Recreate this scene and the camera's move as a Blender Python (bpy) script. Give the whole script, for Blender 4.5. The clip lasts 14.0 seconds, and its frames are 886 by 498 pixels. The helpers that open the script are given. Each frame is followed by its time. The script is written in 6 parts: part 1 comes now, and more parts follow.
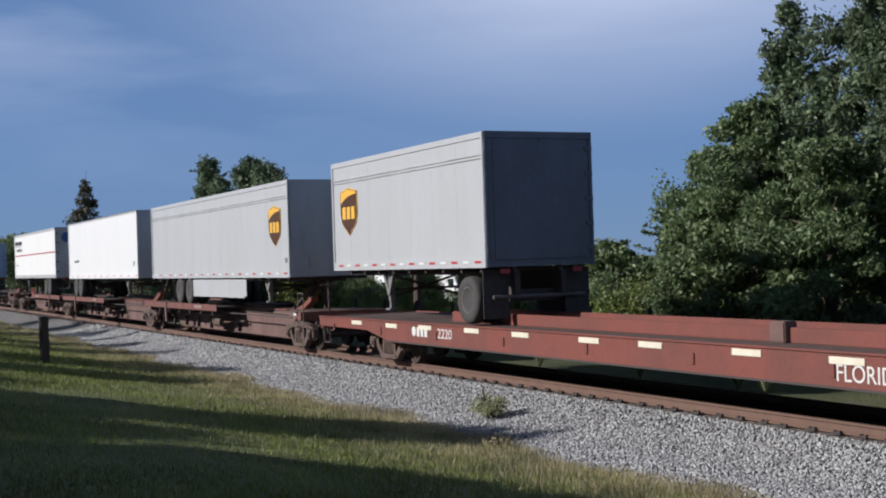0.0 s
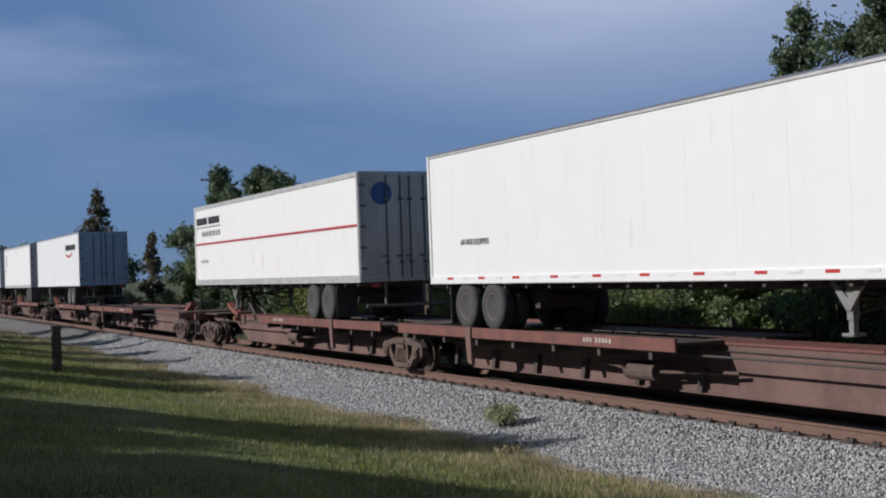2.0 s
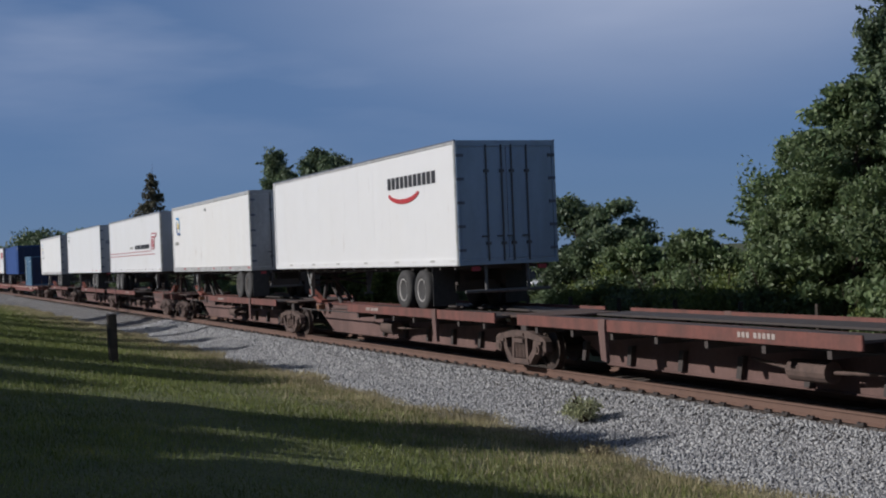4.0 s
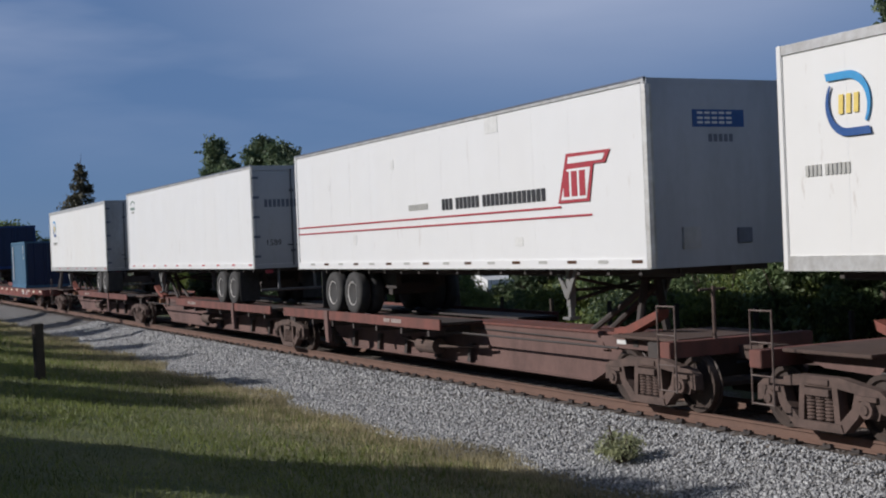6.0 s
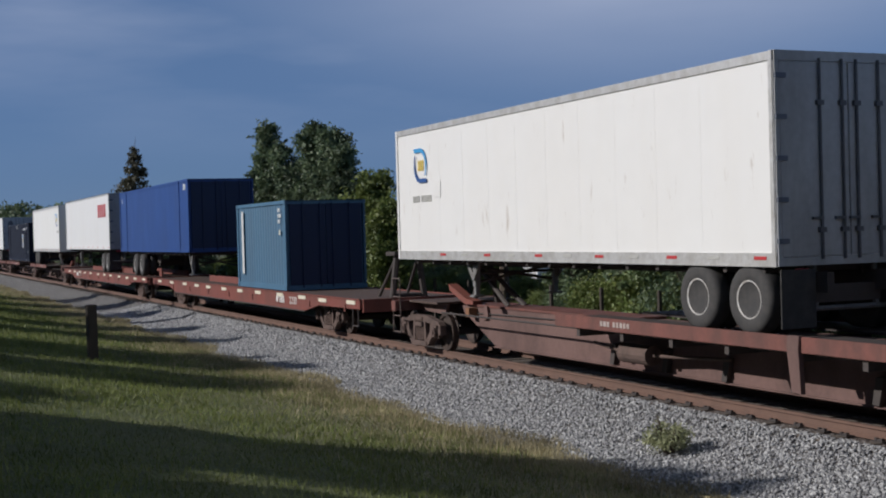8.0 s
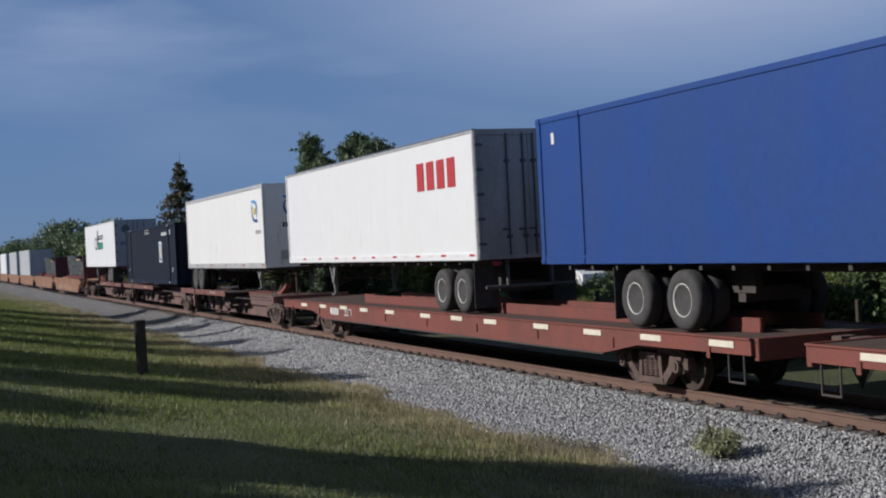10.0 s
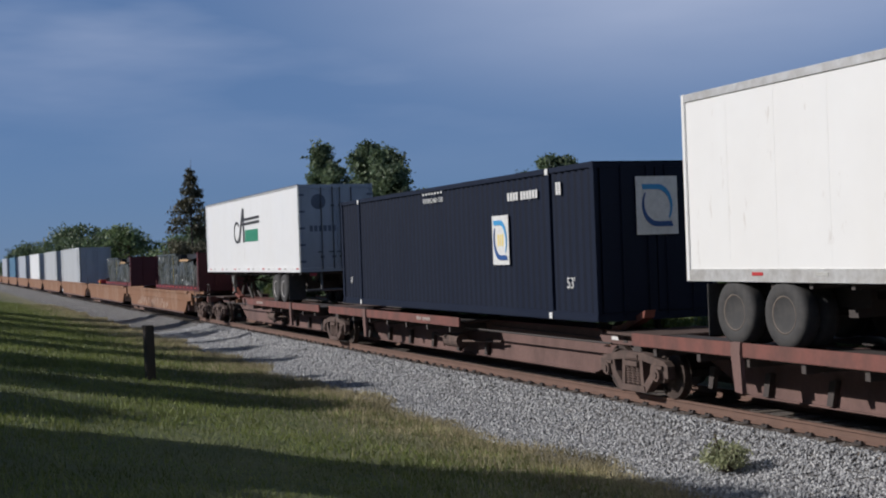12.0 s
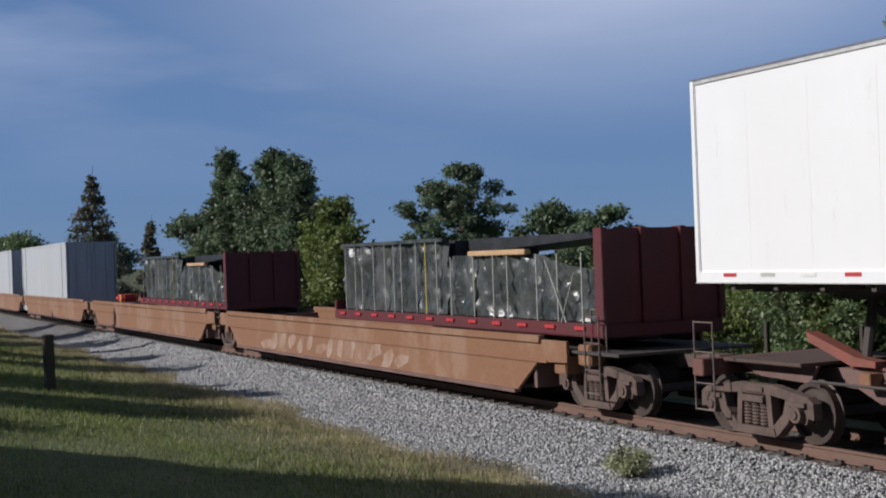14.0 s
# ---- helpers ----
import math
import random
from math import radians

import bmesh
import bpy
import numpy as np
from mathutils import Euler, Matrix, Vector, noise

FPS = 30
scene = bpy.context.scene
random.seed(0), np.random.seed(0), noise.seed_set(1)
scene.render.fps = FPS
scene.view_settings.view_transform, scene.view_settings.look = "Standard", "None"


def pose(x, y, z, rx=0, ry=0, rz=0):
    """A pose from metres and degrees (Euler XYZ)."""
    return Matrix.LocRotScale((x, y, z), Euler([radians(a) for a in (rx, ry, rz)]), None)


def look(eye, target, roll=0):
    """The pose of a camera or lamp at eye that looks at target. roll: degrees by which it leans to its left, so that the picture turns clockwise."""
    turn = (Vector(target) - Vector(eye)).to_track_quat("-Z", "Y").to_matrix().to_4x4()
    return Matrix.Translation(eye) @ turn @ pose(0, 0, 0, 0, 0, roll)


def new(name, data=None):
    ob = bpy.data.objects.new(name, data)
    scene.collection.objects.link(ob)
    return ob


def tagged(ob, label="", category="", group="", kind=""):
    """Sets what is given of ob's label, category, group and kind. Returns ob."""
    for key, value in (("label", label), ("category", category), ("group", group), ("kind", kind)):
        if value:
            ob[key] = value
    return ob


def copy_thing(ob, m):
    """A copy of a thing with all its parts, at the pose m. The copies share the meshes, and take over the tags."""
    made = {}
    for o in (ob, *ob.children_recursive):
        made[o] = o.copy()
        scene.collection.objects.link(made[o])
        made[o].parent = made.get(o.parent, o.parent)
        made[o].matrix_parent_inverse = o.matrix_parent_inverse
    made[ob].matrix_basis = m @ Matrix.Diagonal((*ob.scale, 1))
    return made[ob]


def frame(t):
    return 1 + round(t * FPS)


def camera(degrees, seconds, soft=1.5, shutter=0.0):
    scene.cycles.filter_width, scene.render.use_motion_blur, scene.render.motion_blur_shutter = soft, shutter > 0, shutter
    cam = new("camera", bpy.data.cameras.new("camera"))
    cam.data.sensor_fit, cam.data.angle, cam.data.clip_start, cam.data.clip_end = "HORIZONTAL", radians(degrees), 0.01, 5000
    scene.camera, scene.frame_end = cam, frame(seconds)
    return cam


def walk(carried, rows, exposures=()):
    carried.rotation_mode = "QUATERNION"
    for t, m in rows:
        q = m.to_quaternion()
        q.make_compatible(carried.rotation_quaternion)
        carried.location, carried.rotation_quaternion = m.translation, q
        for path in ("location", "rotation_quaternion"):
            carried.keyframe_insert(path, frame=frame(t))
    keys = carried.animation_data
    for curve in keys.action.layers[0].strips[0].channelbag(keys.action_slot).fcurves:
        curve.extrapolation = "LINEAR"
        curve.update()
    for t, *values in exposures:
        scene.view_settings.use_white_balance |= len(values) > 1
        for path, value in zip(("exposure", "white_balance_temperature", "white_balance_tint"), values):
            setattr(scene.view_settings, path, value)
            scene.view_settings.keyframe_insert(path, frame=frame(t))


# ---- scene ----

# ---------------------------------------------------------------- camera and train run
# z = 0 is the top of the rails; the track runs along x, the train rolls towards +x
TRACK = 13.69          # y of the track's middle
cam = camera(37.66, 14.0, soft=2.0)
# seconds, eye x y z, heading from -x towards +y, pitch, lean
PATH = [
    (0.0, 0.000, 0.000, 2.425, 25.90, 0.52, 1.82),
    (0.5, 0.000, 0.000, 2.425, 27.06, 0.77, 2.01),
    (1.0, 0.000, 0.000, 2.425, 27.08, 0.90, 2.19),
    (1.5, 0.000, 0.000, 2.425, 26.41, 0.86, 1.71),
    (2.0, 0.000, 0.000, 2.425, 25.42, 0.89, 2.02),
    (2.5, 0.000, 0.000, 2.425, 24.22, 0.82, 1.58),
    (3.0, 0.000, 0.000, 2.425, 23.13, 0.55, 2.12),
    (3.2, 0.000, 0.000, 2.425, 22.37, 0.34, 2.27),
    (5.3, -4.842, 0.762, 2.671, 24.97, 0.07, 2.14),
    (5.5, -5.068, 0.798, 2.682, 25.22, 0.13, 2.32),
    (5.6, -5.349, 0.842, 2.696, 25.60, 0.08, 2.79),
    (6.0, -5.631, 0.886, 2.711, 26.14, -0.26, 2.32),
    (6.5, -5.631, 0.886, 2.711, 26.07, -0.75, 1.65),
    (7.0, -5.631, 0.886, 2.711, 25.82, -0.86, 1.73),
    (7.5, -5.631, 0.886, 2.711, 24.81, -0.74, 1.90),
    (8.0, -5.631, 0.886, 2.711, 23.92, -0.76, 1.58),
    (8.5, -5.631, 0.886, 2.711, 23.16, -0.86, 1.78),
    (8.7, -5.631, 0.886, 2.711, 23.09, -0.84, 2.36),
    (10.8, -5.631, 0.886, 2.711, 21.48, -0.17, 2.44),
    (11.0, -5.631, 0.886, 2.711, 21.39, -0.15, 2.34),
    (11.5, -5.631, 0.886, 2.711, 21.54, -0.06, 2.15),
    (12.0, -5.631, 0.886, 2.711, 21.58, 0.13, 2.05),
    (12.5, -5.631, 0.886, 2.711, 21.32, -0.08, 2.02),
    (13.0, -5.631, 0.886, 2.711, 21.60, 0.00, 1.90),
    (13.5, -5.631, 0.886, 2.711, 23.43, 0.08, 1.66),
    (14.0, -5.631, 0.886, 2.711, 25.71, 0.34, 2.03),
]
# seconds, metres that the train has rolled
ROLLED = [
    (0.0, -5.34),
    (0.5, 6.18),
    (1.0, 17.25),
    (1.5, 28.58),
    (2.0, 39.34),
    (2.5, 50.74),
    (3.0, 61.30),
    (3.2, 65.49),
    (5.3, 109.96),
    (5.5, 114.28),
    (5.6, 116.39),
    (6.0, 124.96),
    (6.5, 135.32),
    (7.0, 145.61),
    (7.5, 155.77),
    (8.0, 166.28),
    (8.5, 176.70),
    (8.7, 180.96),
    (10.8, 224.70),
    (11.0, 228.82),
    (11.5, 239.18),
    (12.0, 249.72),
    (12.5, 260.32),
    (13.0, 270.79),
    (13.5, 281.38),
    (14.0, 291.87),
]

walk(cam, [(t, pose(x, y, z) @ pose(0, 0, 0, 90 + p, 0, 90 - a) @ pose(0, 0, 0, 0, 0, -r))
           for t, x, y, z, a, p, r in PATH],
     [(t, stops, 6120, 13) for t, stops in ((0, 0.28), (1, 0.26), (2, 0.02), (2.5, -0.08), (3, -0.22), (5.5, -0.12), (7, -0.12), (8.5, -0.20), (11, 0.13), (12, -0.04), (13, 0.20), (14, 0.10))])

# ---------------------------------------------------------------- light
SUN_UP, SUN_FROM = 29.0, Vector((-0.30, -0.95, 0.0)).normalized()
to_sun = (SUN_FROM * math.cos(radians(SUN_UP)) + Vector((0, 0, math.sin(radians(SUN_UP))))).normalized()
sun_data = bpy.data.lights.new("sun", "SUN")
sun_data.energy, sun_data.angle, sun_data.color = 4.15, radians(0.55), (1.0, 0.94, 0.85)
sun = new("sun", sun_data)
sun.matrix_world = look((0, 0, 60), Vector((0, 0, 60)) - to_sun)

world = bpy.data.worlds.new("sky")
scene.world = world
world.use_nodes = True
wn = world.node_tree
wn.nodes.clear()
wl = wn.links
sky = wn.nodes.new("ShaderNodeTexSky")
sky.sky_type, sky.sun_disc = "NISHITA", False
sky.sun_elevation = radians(SUN_UP)
sky.sun_rotation = math.atan2(to_sun.x, to_sun.y)
sky.altitude, sky.air_density, sky.dust_density, sky.ozone_density = 800.0, 1.0, 0.1, 4.0
tc = wn.nodes.new("ShaderNodeTexCoord")
mp = wn.nodes.new("ShaderNodeMapping")
mp.inputs["Location"].default_value = (0.35, 0.9, 0.30)
mp.inputs["Scale"].default_value = (1.5, 1.5, 7.0)
mp.inputs["Rotation"].default_value = (0.0, 0.22, 0.4)
wl.new(tc.outputs["Generated"], mp.inputs["Vector"])
cloud = wn.nodes.new("ShaderNodeTexNoise")
cloud.inputs["Scale"].default_value, cloud.inputs["Detail"].default_value, cloud.inputs["Roughness"].default_value = 1.3, 5.0, 0.5
wl.new(mp.outputs["Vector"], cloud.inputs["Vector"])
ramp = wn.nodes.new("ShaderNodeValToRGB")
ramp.color_ramp.elements[0].position, ramp.color_ramp.elements[1].position = 0.44, 0.78
wl.new(cloud.outputs["Fac"], ramp.inputs["Fac"])
sep = wn.nodes.new("ShaderNodeSeparateXYZ")
wl.new(tc.outputs["Generated"], sep.inputs["Vector"])
high = wn.nodes.new("ShaderNodeMapRange")
high.inputs["From Min"].default_value, high.inputs["From Max"].default_value = 0.05, 0.20
wl.new(sep.outputs["Z"], high.inputs["Value"])
amount = wn.nodes.new("ShaderNodeMath")
amount.operation = "MULTIPLY"
wl.new(ramp.outputs["Color"], amount.inputs[0])
wl.new(high.outputs["Result"], amount.inputs[1])
mixed = wn.nodes.new("ShaderNodeMix")
mixed.data_type = "RGBA"
mixed.inputs[7].default_value = (8.0, 8.9, 11.0, 1.0)
# a pale cloud bank high beyond the track: soft in bearing and height, broken by the same noise
bank_dir = Vector((-math.cos(radians(33.0)) * math.cos(radians(13.5)), math.sin(radians(33.0)) * math.cos(radians(13.5)), math.sin(radians(13.5))))


def world_math(op, a, b):
    k = wn.nodes.new("ShaderNodeMath")
    k.operation = op
    for i, x in enumerate((a, b)):
        if isinstance(x, (int, float)):
            k.inputs[i].default_value = x
        else:
            wl.new(x, k.inputs[i])
    return k.outputs[0]


off = wn.nodes.new("ShaderNodeVectorMath")
off.operation = "SUBTRACT"
off.inputs[1].default_value = bank_dir
wl.new(tc.outputs["Generated"], off.inputs[0])
wide = wn.nodes.new("ShaderNodeVectorMath")
wide.operation = "MULTIPLY"
wide.inputs[1].default_value = (3.0, 3.0, 7.6)
wl.new(off.outputs["Vector"], wide.inputs[0])
far_off = wn.nodes.new("ShaderNodeVectorMath")
far_off.operation = "LENGTH"
wl.new(wide.outputs["Vector"], far_off.inputs[0])
near_bank = wn.nodes.new("ShaderNodeMapRange")
near_bank.interpolation_type = "SMOOTHSTEP"
for name, v in (("From Min", 0.1), ("From Max", 1.25), ("To Min", 1.0), ("To Max", 0.0)):
    near_bank.inputs[name].default_value = v
wl.new(far_off.outputs["Value"], near_bank.inputs["Value"])
soft = wn.nodes.new("ShaderNodeMapRange")
for name, v in (("From Min", 0.25), ("From Max", 0.65), ("To Min", 0.45), ("To Max", 0.95)):
    soft.inputs[name].default_value = v
wl.new(cloud.outputs["Fac"], soft.inputs["Value"])
bank = world_math("MULTIPLY", near_bank.outputs["Result"], soft.outputs["Result"])
whole = world_math("MAXIMUM", amount.outputs[0], bank)
tint = wn.nodes.new("ShaderNodeMix")
tint.data_type, tint.blend_type = "RGBA", "MULTIPLY"
tint.inputs[0].default_value = 1.0
tint.inputs[7].default_value = (0.70, 0.87, 1.20, 1.0)
wl.new(sky.outputs["Color"], tint.inputs[6])
veil = wn.nodes.new("ShaderNodeMix")       # flat blue over the whole sky, added to damp its bright sun side
veil.data_type = "RGBA"
veil.inputs[0].default_value = 0.76
veil.inputs[7].default_value = (2.05, 3.45, 6.00, 1.0)
wl.new(tint.outputs[2], veil.inputs[6])
wl.new(veil.outputs[2], mixed.inputs[6])
wl.new(whole, mixed.inputs[0])
# upper sky, out of view, dimmed to deepen the shade below
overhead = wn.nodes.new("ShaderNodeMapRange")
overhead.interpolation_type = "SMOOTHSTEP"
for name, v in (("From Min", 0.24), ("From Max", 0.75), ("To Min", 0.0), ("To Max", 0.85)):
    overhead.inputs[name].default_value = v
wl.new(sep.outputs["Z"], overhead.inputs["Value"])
dimmed_sky = wn.nodes.new("ShaderNodeMix")
dimmed_sky.data_type = "RGBA"
dimmed_sky.inputs[7].default_value = (0.85, 1.10, 1.60, 1.0)
wl.new(overhead.outputs["Result"], dimmed_sky.inputs[0])
wl.new(mixed.outputs[2], dimmed_sky.inputs[6])
bg = wn.nodes.new("ShaderNodeBackground")
bg.inputs["Strength"].default_value = 0.06
wl.new(dimmed_sky.outputs[2], bg.inputs["Color"])
wout = wn.nodes.new("ShaderNodeOutputWorld")
wl.new(bg.outputs["Background"], wout.inputs["Surface"])
scene.view_settings.exposure = 0.0


# ---------------------------------------------------------------- materials
def material(name, base, rough=0.6, metal=0.0, second=None, scale=3.0, fine=40.0, amount=0.5, bump=0.0, streak=1.0, low=0.4, high=0.62, grit=0.17, rust=0.0):
    """Two-scale noise between base and second (stains), with fine grain in brightness, roughness and relief; in object space."""
    m = bpy.data.materials.new(name)
    m.use_nodes = True
    n, l = m.node_tree.nodes, m.node_tree.links
    b = n["Principled BSDF"]
    b.inputs["Metallic"].default_value = metal
    second = second or tuple(c * 0.7 for c in base)
    co = n.new("ShaderNodeTexCoord")
    mapping = n.new("ShaderNodeMapping")
    mapping.inputs["Scale"].default_value = (1.0, 1.0, 1.0 / streak)
    l.new(co.outputs["Object"], mapping.inputs["Vector"])
    big = n.new("ShaderNodeTexNoise")
    big.inputs["Scale"].default_value, big.inputs["Detail"].default_value, big.inputs["Roughness"].default_value = scale, 6.0, 0.6
    l.new(mapping.outputs["Vector"], big.inputs["Vector"])
    rp = n.new("ShaderNodeValToRGB")
    rp.color_ramp.elements[0].position, rp.color_ramp.elements[1].position = low, high
    l.new(big.outputs["Fac"], rp.inputs["Fac"])
    k = n.new("ShaderNodeMath")
    k.operation = "MULTIPLY"
    k.inputs[1].default_value = amount
    l.new(rp.outputs["Color"], k.inputs[0])
    mix = n.new("ShaderNodeMix")
    mix.data_type = "RGBA"
    mix.inputs[6].default_value, mix.inputs[7].default_value = (*base, 1), (*second, 1)
    l.new(k.outputs[0], mix.inputs[0])
    paint = mix.outputs[2]
    if rust:     # sparse runs of rust and scuffs
        runs = n.new("ShaderNodeMapping")
        runs.inputs["Scale"].default_value, runs.inputs["Location"].default_value = (1.0, 1.0, 0.28), (3.7, 1.3, 5.1)
        l.new(co.outputs["Object"], runs.inputs["Vector"])
        spot = n.new("ShaderNodeTexNoise")
        spot.inputs["Scale"].default_value, spot.inputs["Detail"].default_value, spot.inputs["Roughness"].default_value = 2.6, 9.0, 0.72
        l.new(runs.outputs["Vector"], spot.inputs["Vector"])
        sr = n.new("ShaderNodeMapRange")
        sr.inputs["From Min"].default_value, sr.inputs["From Max"].default_value, sr.inputs["To Max"].default_value = 0.60, 0.74, rust
        l.new(spot.outputs["Fac"], sr.inputs["Value"])
        worn = n.new("ShaderNodeMix")
        worn.data_type = "RGBA"
        worn.inputs[7].default_value = (0.30, 0.22, 0.15, 1)
        l.new(sr.outputs["Result"], worn.inputs[0])
        l.new(paint, worn.inputs[6])
        paint = worn.outputs[2]
    grain = n.new("ShaderNodeTexNoise")
    grain.inputs["Scale"].default_value, grain.inputs["Detail"].default_value = fine, 3.0
    l.new(co.outputs["Object"], grain.inputs["Vector"])
    g = n.new("ShaderNodeMapRange")
    g.inputs["To Min"].default_value, g.inputs["To Max"].default_value = 1 - grit, 1 + grit
    l.new(grain.outputs["Fac"], g.inputs["Value"])
    tone = n.new("ShaderNodeMix")
    tone.data_type, tone.blend_type = "RGBA", "MULTIPLY"
    tone.inputs[0].default_value = 1.0
    l.new(paint, tone.inputs[6])
    l.new(g.outputs["Result"], tone.inputs[7])
    l.new(tone.outputs[2], b.inputs["Base Color"])
    r = n.new("ShaderNodeMapRange")
    r.inputs["To Min"].default_value, r.inputs["To Max"].default_value = max(0.05, rough - 0.12), min(1.0, rough + 0.12)
    l.new(big.outputs["Fac"], r.inputs["Value"])
    l.new(r.outputs["Result"], b.inputs["Roughness"])
    if bump:
        bp = n.new("ShaderNodeBump")
        bp.inputs["Strength"].default_value, bp.inputs["Distance"].default_value = 0.6, bump
        l.new(grain.outputs["Fac"], bp.inputs["Height"])
        l.new(bp.outputs["Normal"], b.inputs["Normal"])
    return m


def leaf_material(name, base, second, rough=0.55, glow=0.32):
    """Leaves: each one its own tone, some light through them."""
    m = bpy.data.materials.new(name)
    m.use_nodes = True
    n, l = m.node_tree.nodes, m.node_tree.links
    b = n["Principled BSDF"]
    geo = n.new("ShaderNodeNewGeometry")
    mix = n.new("ShaderNodeMix")
    mix.data_type = "RGBA"
    mix.inputs[6].default_value, mix.inputs[7].default_value = (*base, 1), (*second, 1)
    l.new(geo.outputs["Random Per Island"], mix.inputs[0])
    co = n.new("ShaderNodeTexCoord")
    patch = n.new("ShaderNodeTexNoise")
    patch.inputs["Scale"].default_value = 0.8
    l.new(co.outputs["Object"], patch.inputs["Vector"])
    g = n.new("ShaderNodeMapRange")
    g.inputs["From Min"].default_value, g.inputs["From Max"].default_value = 0.3, 0.7
    g.inputs["To Min"].default_value, g.inputs["To Max"].default_value = 0.6, 1.35
    l.new(patch.outputs["Fac"], g.inputs["Value"])
    tone = n.new("ShaderNodeMix")
    tone.data_type, tone.blend_type = "RGBA", "MULTIPLY"
    tone.inputs[0].default_value = 1.0
    l.new(mix.outputs[2], tone.inputs[6])
    l.new(g.outputs["Result"], tone.inputs[7])
    l.new(tone.outputs[2], b.inputs["Base Color"])
    b.inputs["Roughness"].default_value = rough
    tr = n.new("ShaderNodeBsdfTranslucent")
    l.new(tone.outputs[2], tr.inputs["Color"])
    ms = n.new("ShaderNodeMixShader")
    ms.inputs[0].default_value = glow
    l.new(b.outputs[0], ms.inputs[1])
    l.new(tr.outputs[0], ms.inputs[2])
    l.new(ms.outputs[0], n["Material Output"].inputs["Surface"])
    return m


WHITE = material("white_paint", (0.76, 0.765, 0.765), 0.45, second=(0.66, 0.645, 0.61), scale=0.5, fine=1.5, amount=0.16, streak=8, grit=0.03, rust=0.32)
CREAM = material("cream_paint", (0.775, 0.775, 0.76), 0.5, second=(0.71, 0.69, 0.65), scale=0.7, fine=2, amount=0.26, streak=6, grit=0.03, rust=0.75)
PALE = material("pale_grey_paint", (0.455, 0.468, 0.485), 0.45, second=(0.40, 0.408, 0.412), scale=0.8, fine=6, amount=0.5, streak=4, grit=0.05, rust=0.25)
# plain grey, also white trailer ends with their shade in the colour
DULL = material("grey_paint_and_shaded_white", (0.42, 0.45, 0.50), 0.5, second=(0.30, 0.315, 0.345), scale=1.1, fine=8, amount=0.6, streak=4, grit=0.05)
DARKEND = material("dark_slate_paint", (0.135, 0.155, 0.205), 0.5, second=(0.095, 0.108, 0.135), scale=1.2, fine=9, amount=0.6, streak=3)
# grey trim, and light trailer doors with shade put into the tone
DOOR = material("grey_trim_and_shaded_doors", (0.46, 0.475, 0.49), 0.5, second=(0.29, 0.285, 0.28), scale=1.3, fine=9, amount=0.7, streak=4)
ALU = material("worn_aluminium", (0.62, 0.62, 0.61), 0.45, 0.4, second=(0.36, 0.34, 0.31), scale=3.0, fine=18, amount=0.55, rust=0.35)
STEEL = material("galvanised_steel", (0.25, 0.25, 0.245), 0.55, 0.3, second=(0.16, 0.14, 0.12), scale=5, fine=30)
BLACK = material("sooty_black_steel", (0.058, 0.050, 0.048), 0.75, 0.1, second=(0.085, 0.068, 0.060), scale=4, fine=30)
BUMPER = material("dark_bumper_steel", (0.15, 0.15, 0.155), 0.55, 0.3, second=(0.08, 0.075, 0.07), scale=5, fine=30)
LOCKROD = material("grey_lock_rod_steel", (0.13, 0.135, 0.15), 0.55, 0.2, second=(0.08, 0.08, 0.085), scale=5, fine=30)
RUBBER = material("tyre_rubber", (0.045, 0.044, 0.044), 0.85, second=(0.085, 0.08, 0.075), scale=6, fine=40, bump=0.004)
RIM = material("white_wheel_rim", (0.60, 0.59, 0.57), 0.5, 0.2, second=(0.24, 0.19, 0.15), scale=7, fine=30)
DARKRIM = material("grimy_brown_wheel_rim", (0.115, 0.095, 0.080), 0.7, 0.1, second=(0.20, 0.16, 0.13), scale=7, fine=30)
OXIDE = material("brown_red_car_paint", (0.185, 0.070, 0.055), 0.7, second=(0.105, 0.052, 0.043), scale=2.2, fine=18, amount=0.8, streak=2, bump=0.003)
SILL = material("dusty_brown_steel", (0.165, 0.098, 0.085), 0.85, second=(0.110, 0.068, 0.060), scale=1.3, fine=16, amount=0.8, streak=2, bump=0.003)
FLATRED = material("faded_red_car_paint", (0.195, 0.056, 0.041), 0.7, second=(0.135, 0.050, 0.039), scale=1.2, fine=14, amount=0.7, streak=2, bump=0.003)
TAN = material("weathered_tan_car_paint", (0.215, 0.105, 0.054), 0.8, second=(0.270, 0.165, 0.108), scale=0.9, fine=12, amount=0.8, streak=1.6, bump=0.003, low=0.5, high=0.62)
GRAFFITI = material("chalky_faded_spray_paint", (0.345, 0.245, 0.190), 0.85, second=(0.235, 0.130, 0.078), scale=2.0, fine=20, amount=0.9, streak=2.0)
BOGIE = material("dusty_bogie_iron", (0.125, 0.084, 0.070), 0.9, 0.0, second=(0.045, 0.035, 0.031), scale=4, fine=30, bump=0.006)
TREAD = material("rusty_dark_wheel_steel", (0.055, 0.040, 0.034), 0.6, 0.2, second=(0.085, 0.060, 0.048), scale=4, fine=20)
DECKWOOD = material("dark_worn_deck_boards", (0.080, 0.053, 0.044), 0.85, second=(0.12, 0.078, 0.062), scale=2.5, fine=24, bump=0.006)
PAD = material("pale_yellow_reflector", (0.78, 0.74, 0.60), 0.4, second=(0.58, 0.50, 0.38), scale=5, fine=20)
REDTAPE = material("red_reflective_tape", (0.50, 0.045, 0.05), 0.4, second=(0.36, 0.05, 0.05), scale=9, fine=40)
WHITETAPE = material("white_reflective_tape", (0.74, 0.74, 0.72), 0.35, second=(0.6, 0.6, 0.58), scale=9, fine=40)
